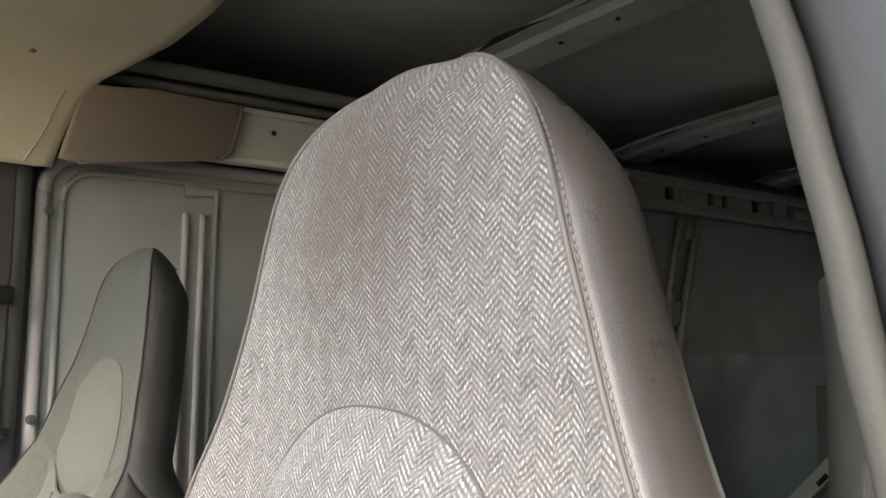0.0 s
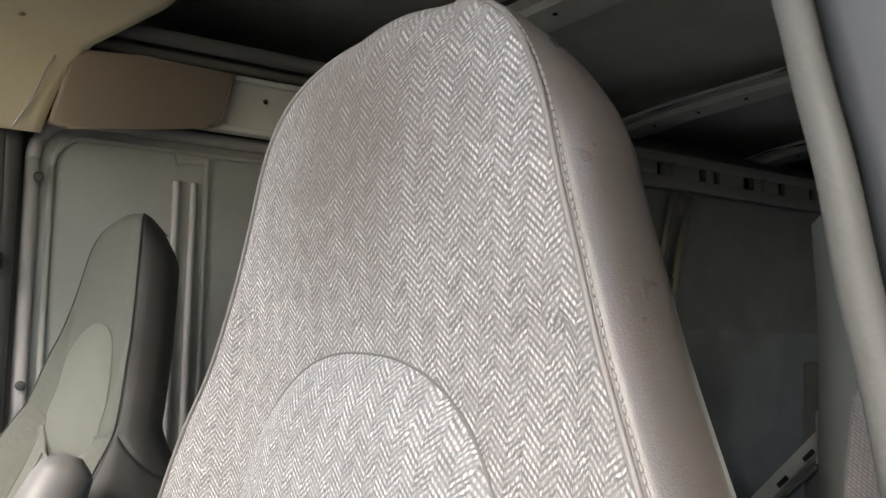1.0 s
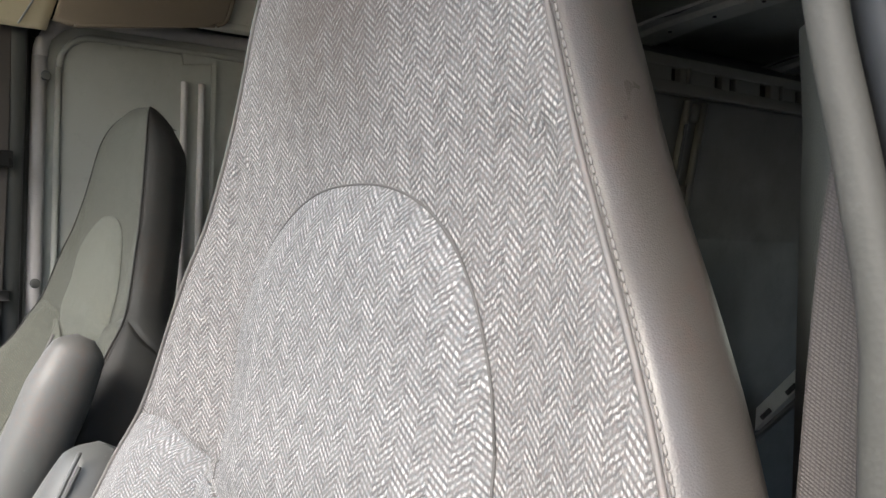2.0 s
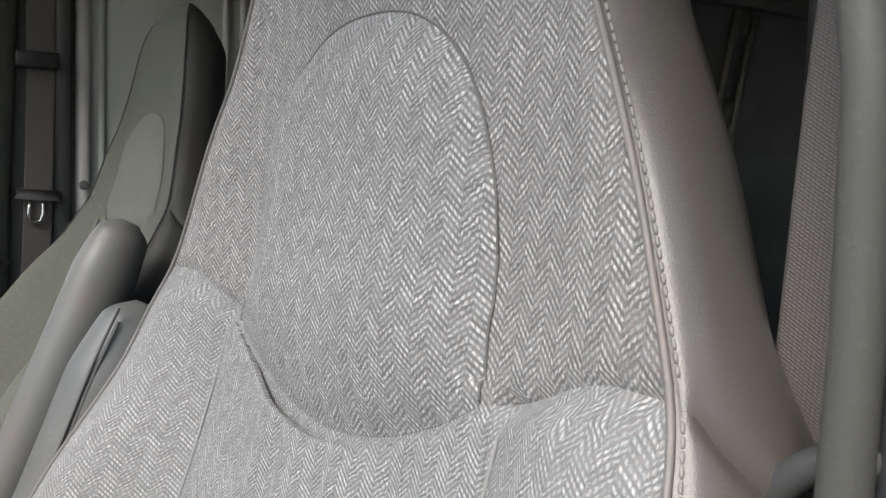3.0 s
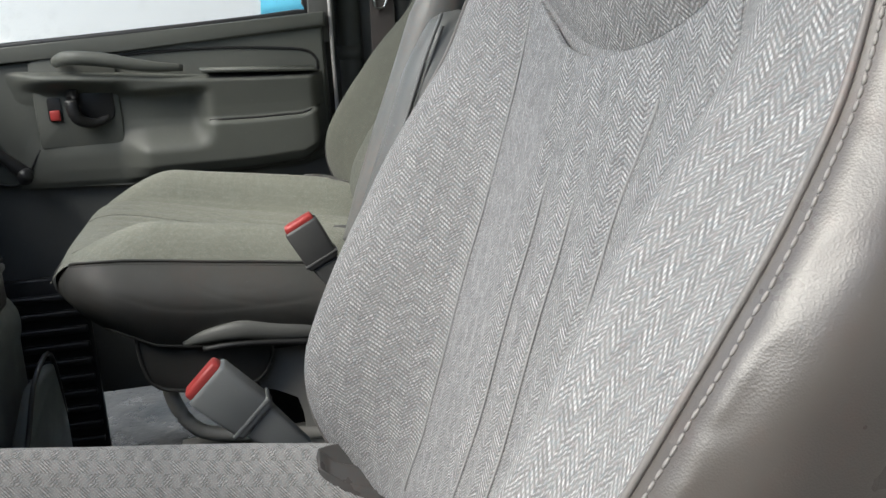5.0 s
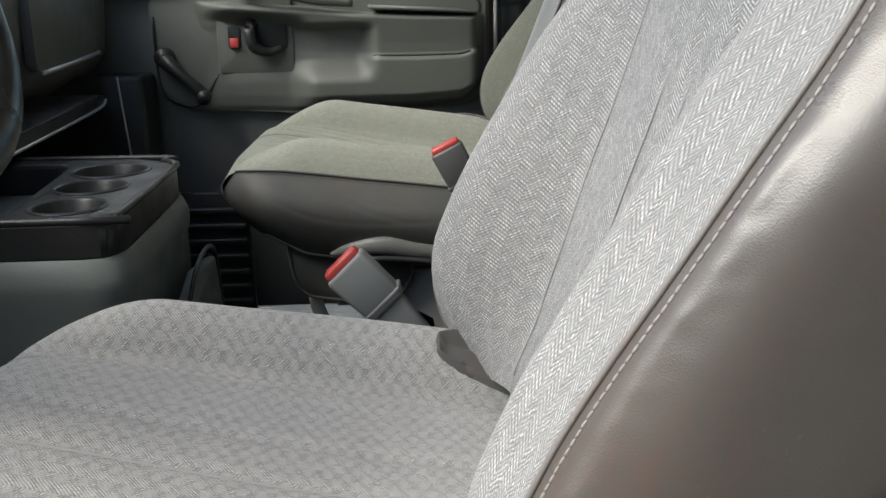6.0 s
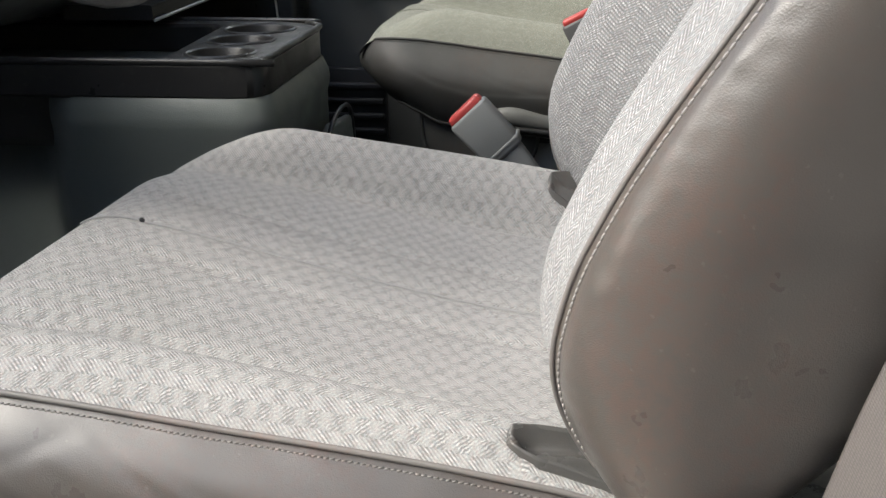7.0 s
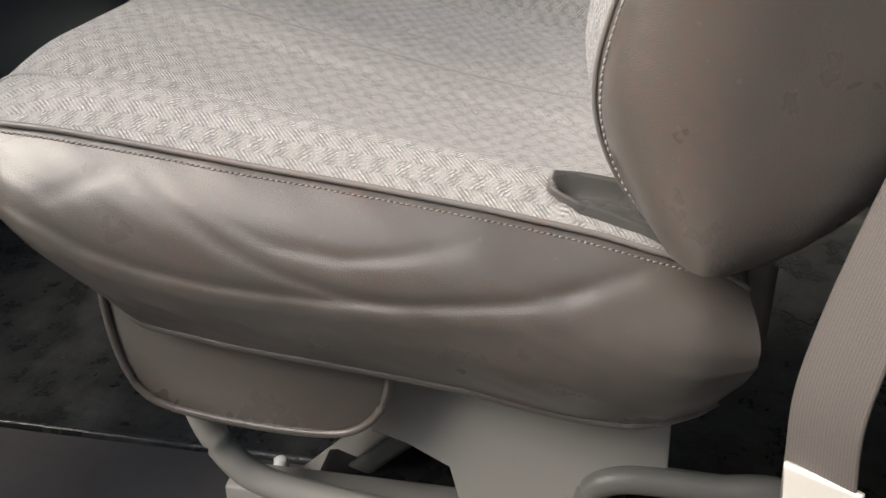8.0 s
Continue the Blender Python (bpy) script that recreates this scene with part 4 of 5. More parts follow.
SLOTS = [(-1.742, 0.030), (-1.898, 0.036), (-2.075, 0.030), (-2.140, 0.030), (-2.289, 0.052), (-2.453, 0.034), (-2.62, 0.04), (-2.80, 0.04), (-3.0, 0.04), (-1.58, 0.034), (-1.42, 0.034)]
edges = sorted([-3.3, -1.3, *(y - w / 2 for y, w in SLOTS), *(y + w / 2 for y, w in SLOTS)])
for a, b in zip(edges[::2], edges[1::2]):
    part("web", block((1.356, a, 1.376), (1.378, b, 1.417), 0.002), M_POST, slotted)
part("backing", block((1.379, -3.3, 1.372), (1.383, -1.3, 1.42)), M_BLACK, slotted)
for y in (-1.945, -2.36):
    part("flute", tube([(1.352, y, 1.375), (1.352, y, 1.417)], 0.007, 8, 1), M_POST, slotted)
post = thing("wall_post", "pale grey slotted steel wall post", "post")
for dy in (-0.038, 0.030):
    part("flange", loft([[(xx, -2.02 + dy + a, z) for a, xx in ((0, x), (0.022, x), (0.022, x + 0.02), (0, x + 0.02))] for z, x in ((1.335, 1.375), (0.95, 1.455), (0.0, 1.50))]), M_POST, post)
for z0, z1 in ((1.33, 1.28), (1.10, 1.03), (0.85, 0.78), (0.6, 0.52)):
    x0, x1 = (between(z, (0, 0.95, 1.335), (1.505, 1.46, 1.380)) for z in (z0, z1))
    part("bridge", loft([[(x, -2.04, z), (x, -1.985, z), (x + 0.012, -1.985, z), (x + 0.012, -2.04, z)] for x, z in ((x0, z0), (x1, z1))]), M_POST, post)
for z0, z1 in ((1.27, 1.12), (1.02, 0.87)):
    x0, x1 = (between(z, (0, 0.95, 1.335), (1.500, 1.455, 1.375)) for z in (z0, z1))
    part("slot", loft([[(x - 0.002, -1.986, z), (x - 0.002, -1.974, z), (x + 0.004, -1.974, z), (x + 0.004, -1.986, z)] for x, z in ((x0, z0), (x1, z1))]), M_BLACK, post, "", False)
frame_post = thing("rear_frame_post", "grey steel rear frame post with brackets", "post")
part("post", block((1.20, -2.56, 0.0), (1.32, -2.50, 0.86), 0.01), M_WALL, frame_post)
part("bracket", block((1.17, -2.52, 0.55), (1.26, -2.47, 0.72), 0.006), M_PANEL, frame_post)
part("strut", wedge((1.20, -2.5, 0.68), (0.55, 0.0, -0.55), (0, 1, 0), 0.62, 0.06, 0.05), M_PANEL, frame_post)
part("strut_web", wedge((1.24, -2.46, 0.56), (0.55, 0.0, -0.52), (0, 1, 0), 0.5, 0.03, 0.012), M_WALL, frame_post)
for k in range(4):
    part("slot", wedge((1.26 + 0.09 * k, -2.462, 0.60 - 0.09 * k), (0.55, 0, -0.55), (0, 1, 0), 0.045, 0.006, 0.014, (1, 1), 0), M_BLACK, frame_post)

# ---- passenger door and pillar ----
door = tagged(new("door_passenger"), "closed grey plastic-trimmed front passenger door", "door", kind="structure")
crease(part("door_skin", plate([(-0.055, 0.08), (1.05, 0.08), (1.05, 0.692), (0.3, 0.722), (-0.055, 0.738)], 1.268, 1.34, "x", 0.006), M_TRIM_DARK, door))
crease(part("trim_panel", plate([(-0.05, 0.53), (-0.042, 0.497), (0.0, 0.482), (0.30, 0.474), (0.50, 0.488), (0.555, 0.50), (0.575, 0.53), (0.585, 0.68), (0.575, 0.698), (0.30, 0.714), (-0.05, 0.733)], 1.25, 1.272, "x", 0.007, 3), M_TRIM, door))
crease(part("window_sill", plate([(-0.056, 0.730), (0.30, 0.711), (1.05, 0.680), (1.05, 0.706), (0.30, 0.738), (-0.056, 0.756)], 1.240, 1.345, "x", 0.007, 3), M_TRIM, door))
part("upper_inset", tube([(1.2495, -0.035, 0.655), (1.2495, -0.034, 0.674), (1.2495, -0.018, 0.689), (1.2495, 0.03, 0.697), (1.2495, 0.143, 0.705), (1.2495, 0.294, 0.704), (1.2495, 0.42, 0.698)], 0.0026, 6), M_BLACK, door)


# armrest ledge and map pocket, moulded in one, with a scooped grip ahead
def moulding(y, v):
    high = between(y, (-0.04, 0.075, 0.2, 0.3, 0.50), (0.652, 0.656, 0.663, 0.674, 0.690))
    low = between(y, (-0.04, -0.028, 0.003, 0.09, 0.23, 0.32, 0.50), (0.530, 0.511, 0.491, 0.484, 0.482, 0.478, 0.484))
    z = high + (low - high) * v
    depth = between(v, (0, 0.02, 0.05, 0.30, 0.42, 0.48, 0.85, 0.95, 1.0), (0.0, 0.045, 0.050, 0.040, 0.037, 0.047, 0.040, 0.025, 0.0))
    depth *= soft(y, -0.043, -0.020) * (1 - 0.8 * soft(y, 0.27, 0.33) * soft(v, 0.06, 0.2)) * (1 - soft(y, 0.42, 0.50))
    scoop = soft(y, 0.155, 0.195) * soft(z, 0.530, 0.580) * (1 - soft(z, 0.628, 0.645))
    return Vector((1.2505 - depth * (1 - 0.8 * scoop), y, z))


part("armrest", sheet(moulding, np.linspace(-0.043, 0.50, 70), np.linspace(0, 1, 60)), M_TRIM, door, "moulded armrest and map pocket")
part("armrest_pad", plate([(-0.028, 0.655), (0.168, 0.666), (0.172, 0.673), (-0.026, 0.662)], 1.198, 1.25, "x", 0.003), M_TRIM, door)
part("pocket_lip", tube([moulding(y, 0.44) for y in np.linspace(-0.030, 0.165, 12)], 0.0020, 6, 2), M_BLACK, door)
part("pull_handle", tube([(1.235, 0.41, 0.700), (1.20, 0.385, 0.706), (1.195, 0.33, 0.700), (1.20, 0.26, 0.684), (1.215, 0.20, 0.676)], (0.010, 0.012, 0.012, 0.010, 0.006), 10, 6, 0.8), M_TRIM, door, "pale grip of the door pull")
crease(part("switch_plate", plate([(0.315, 0.552), (0.455, 0.552), (0.458, 0.565), (0.458, 0.70), (0.44, 0.712), (0.33, 0.708), (0.315, 0.69)], 1.243, 1.253, "x", 0.005), M_TRIM, door))
part("handle_cup", plate(rounded(0.325, 0.59, 0.400, 0.662, 0.02), 1.2395, 1.246, "x", 0.003), M_BLACK, door)
part("door_lever", tube([(1.236, 0.388, 0.652), (1.222, 0.392, 0.628), (1.222, 0.385, 0.602), (1.232, 0.360, 0.592), (1.238, 0.335, 0.600)], (0.009, 0.011, 0.011, 0.008, 0.006), 10), M_BLACK, door, "black inner door lever")
part("lock_recess", plate(rounded(0.413, 0.598, 0.436, 0.640, 0.005, 3), 1.2405, 1.2445, "x", 0.001), M_BLACK, door)
part("lock_button", block((1.2365, 0.416, 0.600), (1.243, 0.433, 0.618), 0.002), M_RED, door, "red lock indicator")
crank = part("window_crank", tube([(1.225, 0.553, 0.583), (1.212, 0.535, 0.568), (1.208, 0.51, 0.545), (1.212, 0.482, 0.516)], (0.014, 0.012, 0.010, 0.013), 12, 6), M_BLACK, door, "black window crank")
part("crank_hub", tube([(1.255, 0.556, 0.586), (1.222, 0.556, 0.586)], 0.017, 14, 1), M_BLACK, crank)
part("crank_knob", tube([(1.215, 0.482, 0.516), (1.190, 0.480, 0.513)], 0.013, 14, 1), M_BLACK, crank)
part("speaker_edge", tube([(1.249, 0.575, 0.66), (1.249, 0.572, 0.54), (1.249, 0.552, 0.505), (1.249, 0.50, 0.495), (1.249, 0.46, 0.552)], 0.0025, 6), M_BLACK, door)
for outline in ([(-0.075, 0.70), (-0.028, 0.70), (-0.040, 1.25), (-0.087, 1.25)], [(-0.087, 1.22), (1.05, 1.22), (1.05, 1.30), (-0.087, 1.30)], [(0.98, 0.70), (1.05, 0.70), (1.05, 1.25), (0.98, 1.25)]):
    crease(part("window_frame", plate(outline, 1.272, 1.335, "x", 0.006), M_TRIM_DARK, door))
part("glass_run", tube([(1.29, 0.97, 0.712), (1.29, 0.3, 0.739), (1.29, -0.010, 0.756), (1.29, -0.026, 0.772), (1.29, -0.036, 1.0), (1.29, -0.040, 1.22)], 0.0065, 8, 3), M_BLACK, door)
glass_mat = Nodes("window_glass", 0.0)
glass_mat.b.inputs["Transmission Weight"].default_value = 1.0
glass_mat.b.inputs["IOR"].default_value = 1.02
glass_mat = glass_mat.done((0.96, 0.98, 0.97))
pane = part("window_pane", block((1.300, -0.03, 0.70), (1.304, 1.0, 1.23)), glass_mat, door, "clear side window")
pane.visible_shadow = False
part("door_edge", tube([(1.264, -0.066, 0.10), (1.264, -0.066, 0.60), (1.264, -0.068, 0.75), (1.264, -0.073, 0.90), (1.264, -0.086, 1.25)], 0.0036, 8), M_PANEL_EDGE, door, "pale painted door edge")

pillar = tagged(new("pillar_passenger"), "grey plastic pillar cover behind the passenger door", "pillar", kind="structure")
part("cover", plate([(-0.236, 0.0), (-0.045, 0.0), (-0.06, 1.30), (-0.236, 1.30)], 1.340, 1.383, "x", 0.01), M_TRIM_DARK, pillar)
part("front_bead", tube([(1.335, -0.105, 0.0), (1.335, -0.108, 0.70), (1.335, -0.118, 1.0), (1.335, -0.130, 1.3)], 0.023, 12), M_TRIM, pillar)
part("bead_collar", tube([(1.333, -0.106, 0.665), (1.333, -0.106, 0.69)], 0.0255, 12, 1), M_TRIM, pillar)
part("rear_bead", tube([(1.335, -0.207, 0.0), (1.335, -0.207, 0.8), (1.335, -0.210, 1.30)], 0.021, 12), M_TRIM_DARK, pillar)
pbelt = thing("passenger_seat_belt", "taupe seat belt hanging on the passenger pillar", "seat belt", "seat belts")
part("webbing", ribbon([(1.318, -0.178, 1.30), (1.312, -0.178, 1.05), (1.305, -0.172, 0.80), (1.300, -0.165, 0.62), (1.290, -0.150, 0.40), (1.280, -0.14, 0.2)], 0.046, 0.0016, (0, 1, 0)), M_BELT, pbelt)
part("webbing", ribbon([(1.322, -0.192, 1.30), (1.320, -0.195, 0.9), (1.316, -0.196, 0.5), (1.30, -0.19, 0.2)], 0.040, 0.0016, (0, 1, 0)), M_BELT, pbelt)
tongue = part("tongue", wedge((1.302, -0.205, 0.800), (0, 1, 0.06), (0, 0, 1), 0.068, 0.018, 0.014), M_BUCKLE_DARK, pbelt, "dark tongue holder")
part("latch", tube([(1.298, -0.158, 0.793), (1.296, -0.155, 0.760), (1.296, -0.170, 0.756), (1.296, -0.178, 0.768), (1.298, -0.178, 0.792)], 0.0028, 8, 3), M_CHROME, tongue, "chrome latch plate")
part("guide", wedge((1.300, -0.205, 1.03), (0, 1, 0.0), (0, 0, 1), 0.07, 0.028, 0.02), M_BLACK, pbelt)

# ---- outside, beyond the passenger window ----
M_WHITEPAINT = painted("white_vehicle_paint", (0.92, 0.92, 0.92), 0.3, 0.03)
M_CYAN = painted("light_blue_wrap", (0.15, 0.56, 0.80), 0.35, 0.05)
M_BLUE = painted("mid_blue_wrap", (0.11, 0.22, 0.52), 0.35, 0.05)
M_PALEBLUE = painted("pale_blue_wrap", (0.30, 0.55, 0.80), 0.35, 0.05)
M_NAVY = painted("navy_wrap", (0.06, 0.11, 0.32), 0.35, 0.05)
VX = 3.2
truck = thing("parked_white_van", "white parked van with light blue lettering shapes on its side", "van")
crease(part("body", plate(rounded(-1.4, -0.35, 3.6, 2.3, 0.15, 5), VX, VX + 1.7, "x", 0.05), M_WHITEPAINT, truck))
part("light_patch", plate([(0.062, 0.815), (0.060, 0.86), (0.085, 0.93), (0.13, 1.0), (0.22, 1.06), (0.40, 1.10), (0.45, 1.45), (-0.6, 1.45), (-0.6, 0.815)], VX - 0.006, VX, "x"), M_CYAN, truck, "light blue printed patch")
part("white_patch", plate([(-0.16, 0.86), (-0.33, 0.90), (-0.40, 1.20), (-0.20, 1.22)], VX - 0.009, VX - 0.006, "x"), M_WHITEPAINT, truck)
part("pointed_patch", plate([(-0.094, 0.868), (-0.030, 0.905), (-0.052, 1.13), (-0.142, 1.13), (-0.150, 0.935)], VX - 0.012, VX - 0.008, "x"), M_PALEBLUE, truck)
for k in range(4):
    z = 0.905 + 0.062 * k
    part("stripe", plate([(-0.034 - 0.006 * k, z), (-0.034 - 0.006 * k, z + 0.028), (-0.146, z + 0.062), (-0.148, z + 0.034)], VX - 0.015, VX - 0.012, "x"), M_BLUE, truck)
part("dark_band", plate([(0.062, 0.70), (0.062, 0.815), (-0.6, 0.825), (-0.6, 0.70)], VX - 0.007, VX, "x"), M_NAVY, truck, "navy printed band")
part("pale_bar", plate(rounded(-0.16, 0.835, -0.09, 0.862, 0.01, 3), VX - 0.016, VX - 0.008, "x"), M_WHITEPAINT, truck)
part("small_bar", plate([(-0.02, 0.786), (-0.10, 0.796), (-0.10, 0.804), (-0.02, 0.794)], VX - 0.011, VX - 0.007, "x"), M_PALEBLUE, truck)
for y in (-0.6, 2.7):
    part("wheel", tube([(VX - 0.02, y, -0.33), (VX + 0.2, y, -0.33)], 0.32, 24, 1), M_BLACK, truck)

# ---- driver's door opening ----
dp = tagged(new("pillar_driver"), "grey painted driver door pillar with its rubber seal", "pillar", kind="structure")
SEALP = [(-0.215, -0.125, 1.14), (-0.242, -0.121, 1.06), (-0.251, -0.120, 1.034), (-0.258, -0.120, 1.006), (-0.265, -0.120, 0.98), (-0.271, -0.120, 0.95), (-0.277, -0.120, 0.926), (-0.282, -0.120, 0.904), (-0.288, -0.120, 0.874), (-0.289, -0.120, 0.845), (-0.2895, -0.120, 0.80), (-0.288, -0.120, 0.75), (-0.288, -0.120, 0.70), (-0.288, -0.118, 0.64), (-0.292, -0.110, 0.55), (-0.298, -0.10, 0.40), (-0.31, -0.09, 0.2), (-0.32, -0.085, 0.0)]
part("door_seal", tube([Vector(p) + Vector((-0.0062, 0, 0)) for p in SEALP], (0.0055, 0.0055, 0.0058, 0.0062, 0.0068, 0.0075, 0.008, 0.008, 0.008), 14, 6), M_SEAL, dp, "pale grey rubber door seal")
face = [[(p[0] - 0.011 - d, p[1] + f, p[2]) for d, f in ((0, -0.004), (0.012, 0.003), (0.03, 0.006), (0.046, 0.004), (0.052, -0.006), (0.06, -0.03), (0.06, -0.10), (0.0, -0.10))] for p in SEALP]
part("pillar_face", loft(face), M_PILLAR, dp)
# unseen box, added to block rear-left light from the vinyl side
crease(part("pillar_light_stop", block((-0.60, -0.262, -0.20), (-0.375, -0.140, 1.62), 0.01), M_PILLAR, dp))
part("weld_flange", tube([Vector(p) + Vector((-0.064, 0.002, 0)) for p in SEALP], 0.003, 8, 6), M_STEEL, dp)
trimc = [(-0.216, -0.206, 0.984), (-0.2115, -0.2, 0.976), (-0.212, -0.2, 0.965), (-0.213, -0.2, 0.955), (-0.214, -0.2, 0.938), (-0.2135, -0.2, 0.89), (-0.213, -0.2, 0.80)]
part("inner_trim", loft([[(p[0] - 0.0 - d, p[1] + f, p[2]) for d, f in ((0, 0), (0.02, 0.012), (0.06, 0.012), (0.06, -0.06), (0.01, -0.06))] for p in trimc]), M_TRIM, dp)
belt = thing("driver_seat_belt", "taupe woven seat belt with a white sewn label", "seat belt", "seat belts")
guide = part("guide", tube([(-0.268, -0.168, 0.930), (-0.263, -0.166, 0.920), (-0.260, -0.165, 0.908), (-0.262, -0.165, 0.896), (-0.268, -0.165, 0.888)], (0.004, 0.0075, 0.009, 0.008, 0.004), 12, 5, 1.0), M_BUCKLE_DARK, belt, "dark plastic belt guide")
part("webbing", ribbon([(-0.274, -0.158, 0.93), (-0.272, -0.153, 0.89), (-0.268, -0.150, 0.80), (-0.270, -0.140, 0.70), (-0.300, -0.105, 0.57), (-0.322, -0.062, 0.45), (-0.335, -0.040, 0.36), (-0.338, -0.040, 0.31), (-0.338, -0.045, 0.25)], 0.034, 0.0018, (1, 0.15, 0), 8, (0.60, 0.80, 0)), M_BELT, belt)
part("tag", ribbon([(-0.3400, -0.041, 0.312), (-0.3405, -0.043, 0.295), (-0.3405, -0.0455, 0.265)], 0.0355, 0.0028, (0.60, 0.80, 0)), painted("white_tag", (0.62, 0.6, 0.56), 0.6, 0.15), belt, "white sewn label")
hook = thing("belt_hook", "grey plastic hook on the door pillar", "hook")
part("bar", tube([(-0.306, -0.128, 0.773), (-0.290, -0.124, 0.770), (-0.278, -0.122, 0.763), (-0.269, -0.122, 0.752), (-0.2645, -0.124, 0.743), (-0.266, -0.128, 0.737), (-0.274, -0.134, 0.734)], 0.0053, 12, 6), M_BUCKLE_DARK, hook)

# ---- seats ----
driver = make_seat("driver_captain_chair", "grey herringbone cloth bucket seat with taupe vinyl sides, worn", -0.02, 0.0, 0.0, M_FABRIC, M_INSERT, M_CUSHION, M_VINYL, 1, 0.0, 1.0, -0.0113, 1.15)
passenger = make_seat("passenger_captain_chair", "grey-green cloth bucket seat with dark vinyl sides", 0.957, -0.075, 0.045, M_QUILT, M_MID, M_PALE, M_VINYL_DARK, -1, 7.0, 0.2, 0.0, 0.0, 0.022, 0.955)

lever = thing("recline_lever", "dark grey moulded recline lever on the passenger seat", "lever")
part("grip", tube([(0.715, 0.215, 0.340), (0.705, 0.185, 0.350), (0.700, 0.14, 0.355), (0.705, 0.09, 0.345), (0.715, 0.0, 0.335), (0.73, -0.08, 0.33)], (0.003, 0.009, 0.013, 0.012, 0.011, 0.008), 12, 6, 0.6, (0, 0, 1)), M_TRIM_DARK, lever)
part("slot", tube([(0.702, 0.19, 0.334), (0.698, 0.13, 0.336), (0.705, 0.0, 0.320)], 0.004, 8), M_BLACK, lever)


def buckle(name, label, x, tip, side, along, body, cap):
    """A belt buckle on its stalk; tip: middle of the red end."""
    b = thing(name, label, "buckle", "seat belt buckles", (0, 0, 0))
    o, d = Vector((x, *tip)), Vector((0, *along)).normalized()
    part("button", wedge(o - d * 0.003, d, (0, *side), 0.010, 0.040, 0.019, (0.95, 1), 0.003), M_RED, b, "red release button")
    part("housing", wedge(o + d * 0.004, d, (0, *side), 0.058, 0.045, 0.025, (1, 0.94), 0.004), body, b)
    part("ring", wedge(o + d * 0.052, d, (0, *side), 0.004, 0.046, 0.0265, (1, 1), 0.001), body, b)
    part("sleeve", wedge(o + d * 0.060, d, (0, *side), 0.055, 0.036, 0.018, (1, 0.6), 0.004), body, b)
    part("stalk", wedge(o + d * 0.11, d, (0, *side), 0.16, 0.020, 0.010, (1, 1), 0.003), M_BLACK, b)
    return b


buckle("driver_buckle", "grey seat belt buckle with a red button beside the cushion", 0.266, (0.163, 0.457), (0.79, -0.61), (-0.70, -0.72), M_BUCKLE, M_RED)
buckle("passenger_buckle", "dark seat belt buckle with a red button beside the cushion", 0.650, (0.053, 0.502), (0.84, -0.54), (-0.45, -0.89), M_BUCKLE_DARK, M_RED)

# ---- engine cover ----
console = thing("engine_cover", "charcoal plastic engine cover with three cup holders", "console")
CO = [(0.317, 1.10), (0.317, 0.42), (0.322, 0.398), (0.335, 0.388), (0.36, 0.385), (0.60, 0.392), (0.635, 0.400), (0.655, 0.418), (0.685, 0.47), (0.70, 1.10)]
cups = [(0.590, 0.470, 0.045), (0.490, 0.462, 0.040), (0.388, 0.452, 0.038)]
bin_ = [(0.35, 0.52), (0.36, 0.508), (0.62, 0.535), (0.64, 0.55), (0.65, 1.02), (0.35, 1.02)]
tray = part("tray", holed(CO, [disc(*c) for c in cups] + [bin_], 0.45, 0.490), M_BLACK, console, "black tray with cup holders")
crease(tray)
tray.modifiers.new("edge", "BEVEL").width = 0.004
tray.modifiers["edge"].limit_method = "ANGLE"
part("rim", tube([(0.51 + (p.x - 0.51) * 0.985, p.y + 0.003, 0.4905) for p in smooth_path([(x, y, 0) for x, y in CO], 4)], 0.0042, 10, 1, 1.0, (0, 0, 1)), M_BLACK, console, "raised black tray rim")
for cx, cy, r in cups:
    cup = part("cup_holder", loft([[(x, y, z) for x, y in disc(cx, cy, q)] for q, z in ((r + 0.003, 0.4905), (r + 0.001, 0.4925), (r - 0.002, 0.490), (r - 0.006, 0.43), (r - 0.007, 0.415), (0.002, 0.414))], True, False), M_BLACK, console)
part("bin", loft([[(x, y, z) for x, y in ((0.35, 0.515), (0.645, 0.54), (0.65, 1.02), (0.35, 1.02))] for z in (0.45, 0.40)] + [[(0.36, 0.60, 0.385), (0.63, 0.62, 0.385), (0.63, 1.0, 0.385), (0.36, 1.0, 0.385)]], True, False), M_BLACK, console)
# the body falls back towards the footwell, under the tray
BO = [(0.47, 1.10), (0.42, 0.70), (0.34, 0.635), (0.319, 0.60), *CO[1:]]
def grown(k):
    return [(0.51 + (x - 0.51) * k, 0.75 + (y - 0.75) * (1 + (k - 1) * 0.5)) for x, y in BO]
skin = loft([[(x, y, z) for x, y in grown(k)] for k, z in ((1.0, 0.452), (1.02, 0.446), (1.05, 0.432), (1.055, 0.42), (1.035, 0.405), (1.03, 0.30), (1.08, 0.10), (1.10, 0.0))])
crease(part("body", skin, M_CONSOLE, console), 50)
part("access_panel", plate([(0.345, 0.06), (0.62, 0.06), (0.625, 0.30), (0.60, 0.375), (0.50, 0.385), (0.42, 0.345), (0.36, 0.335), (0.345, 0.32)], 0.352, 0.366, "y", 0.005), M_CONSOLE, console, "moulded lower access panel")
part("panel_gap", tube([(0.342, 0.350, 0.10), (0.342, 0.350, 0.325), (0.36, 0.350, 0.345), (0.42, 0.350, 0.353), (0.50, 0.352, 0.392), (0.605, 0.356, 0.384), (0.632, 0.356, 0.30)], 0.003, 6), M_BLACK, console)

# ---- dashboard and steering wheel ----
dash = thing("dashboard", "charcoal plastic dashboard with a lower tray", "dashboard")
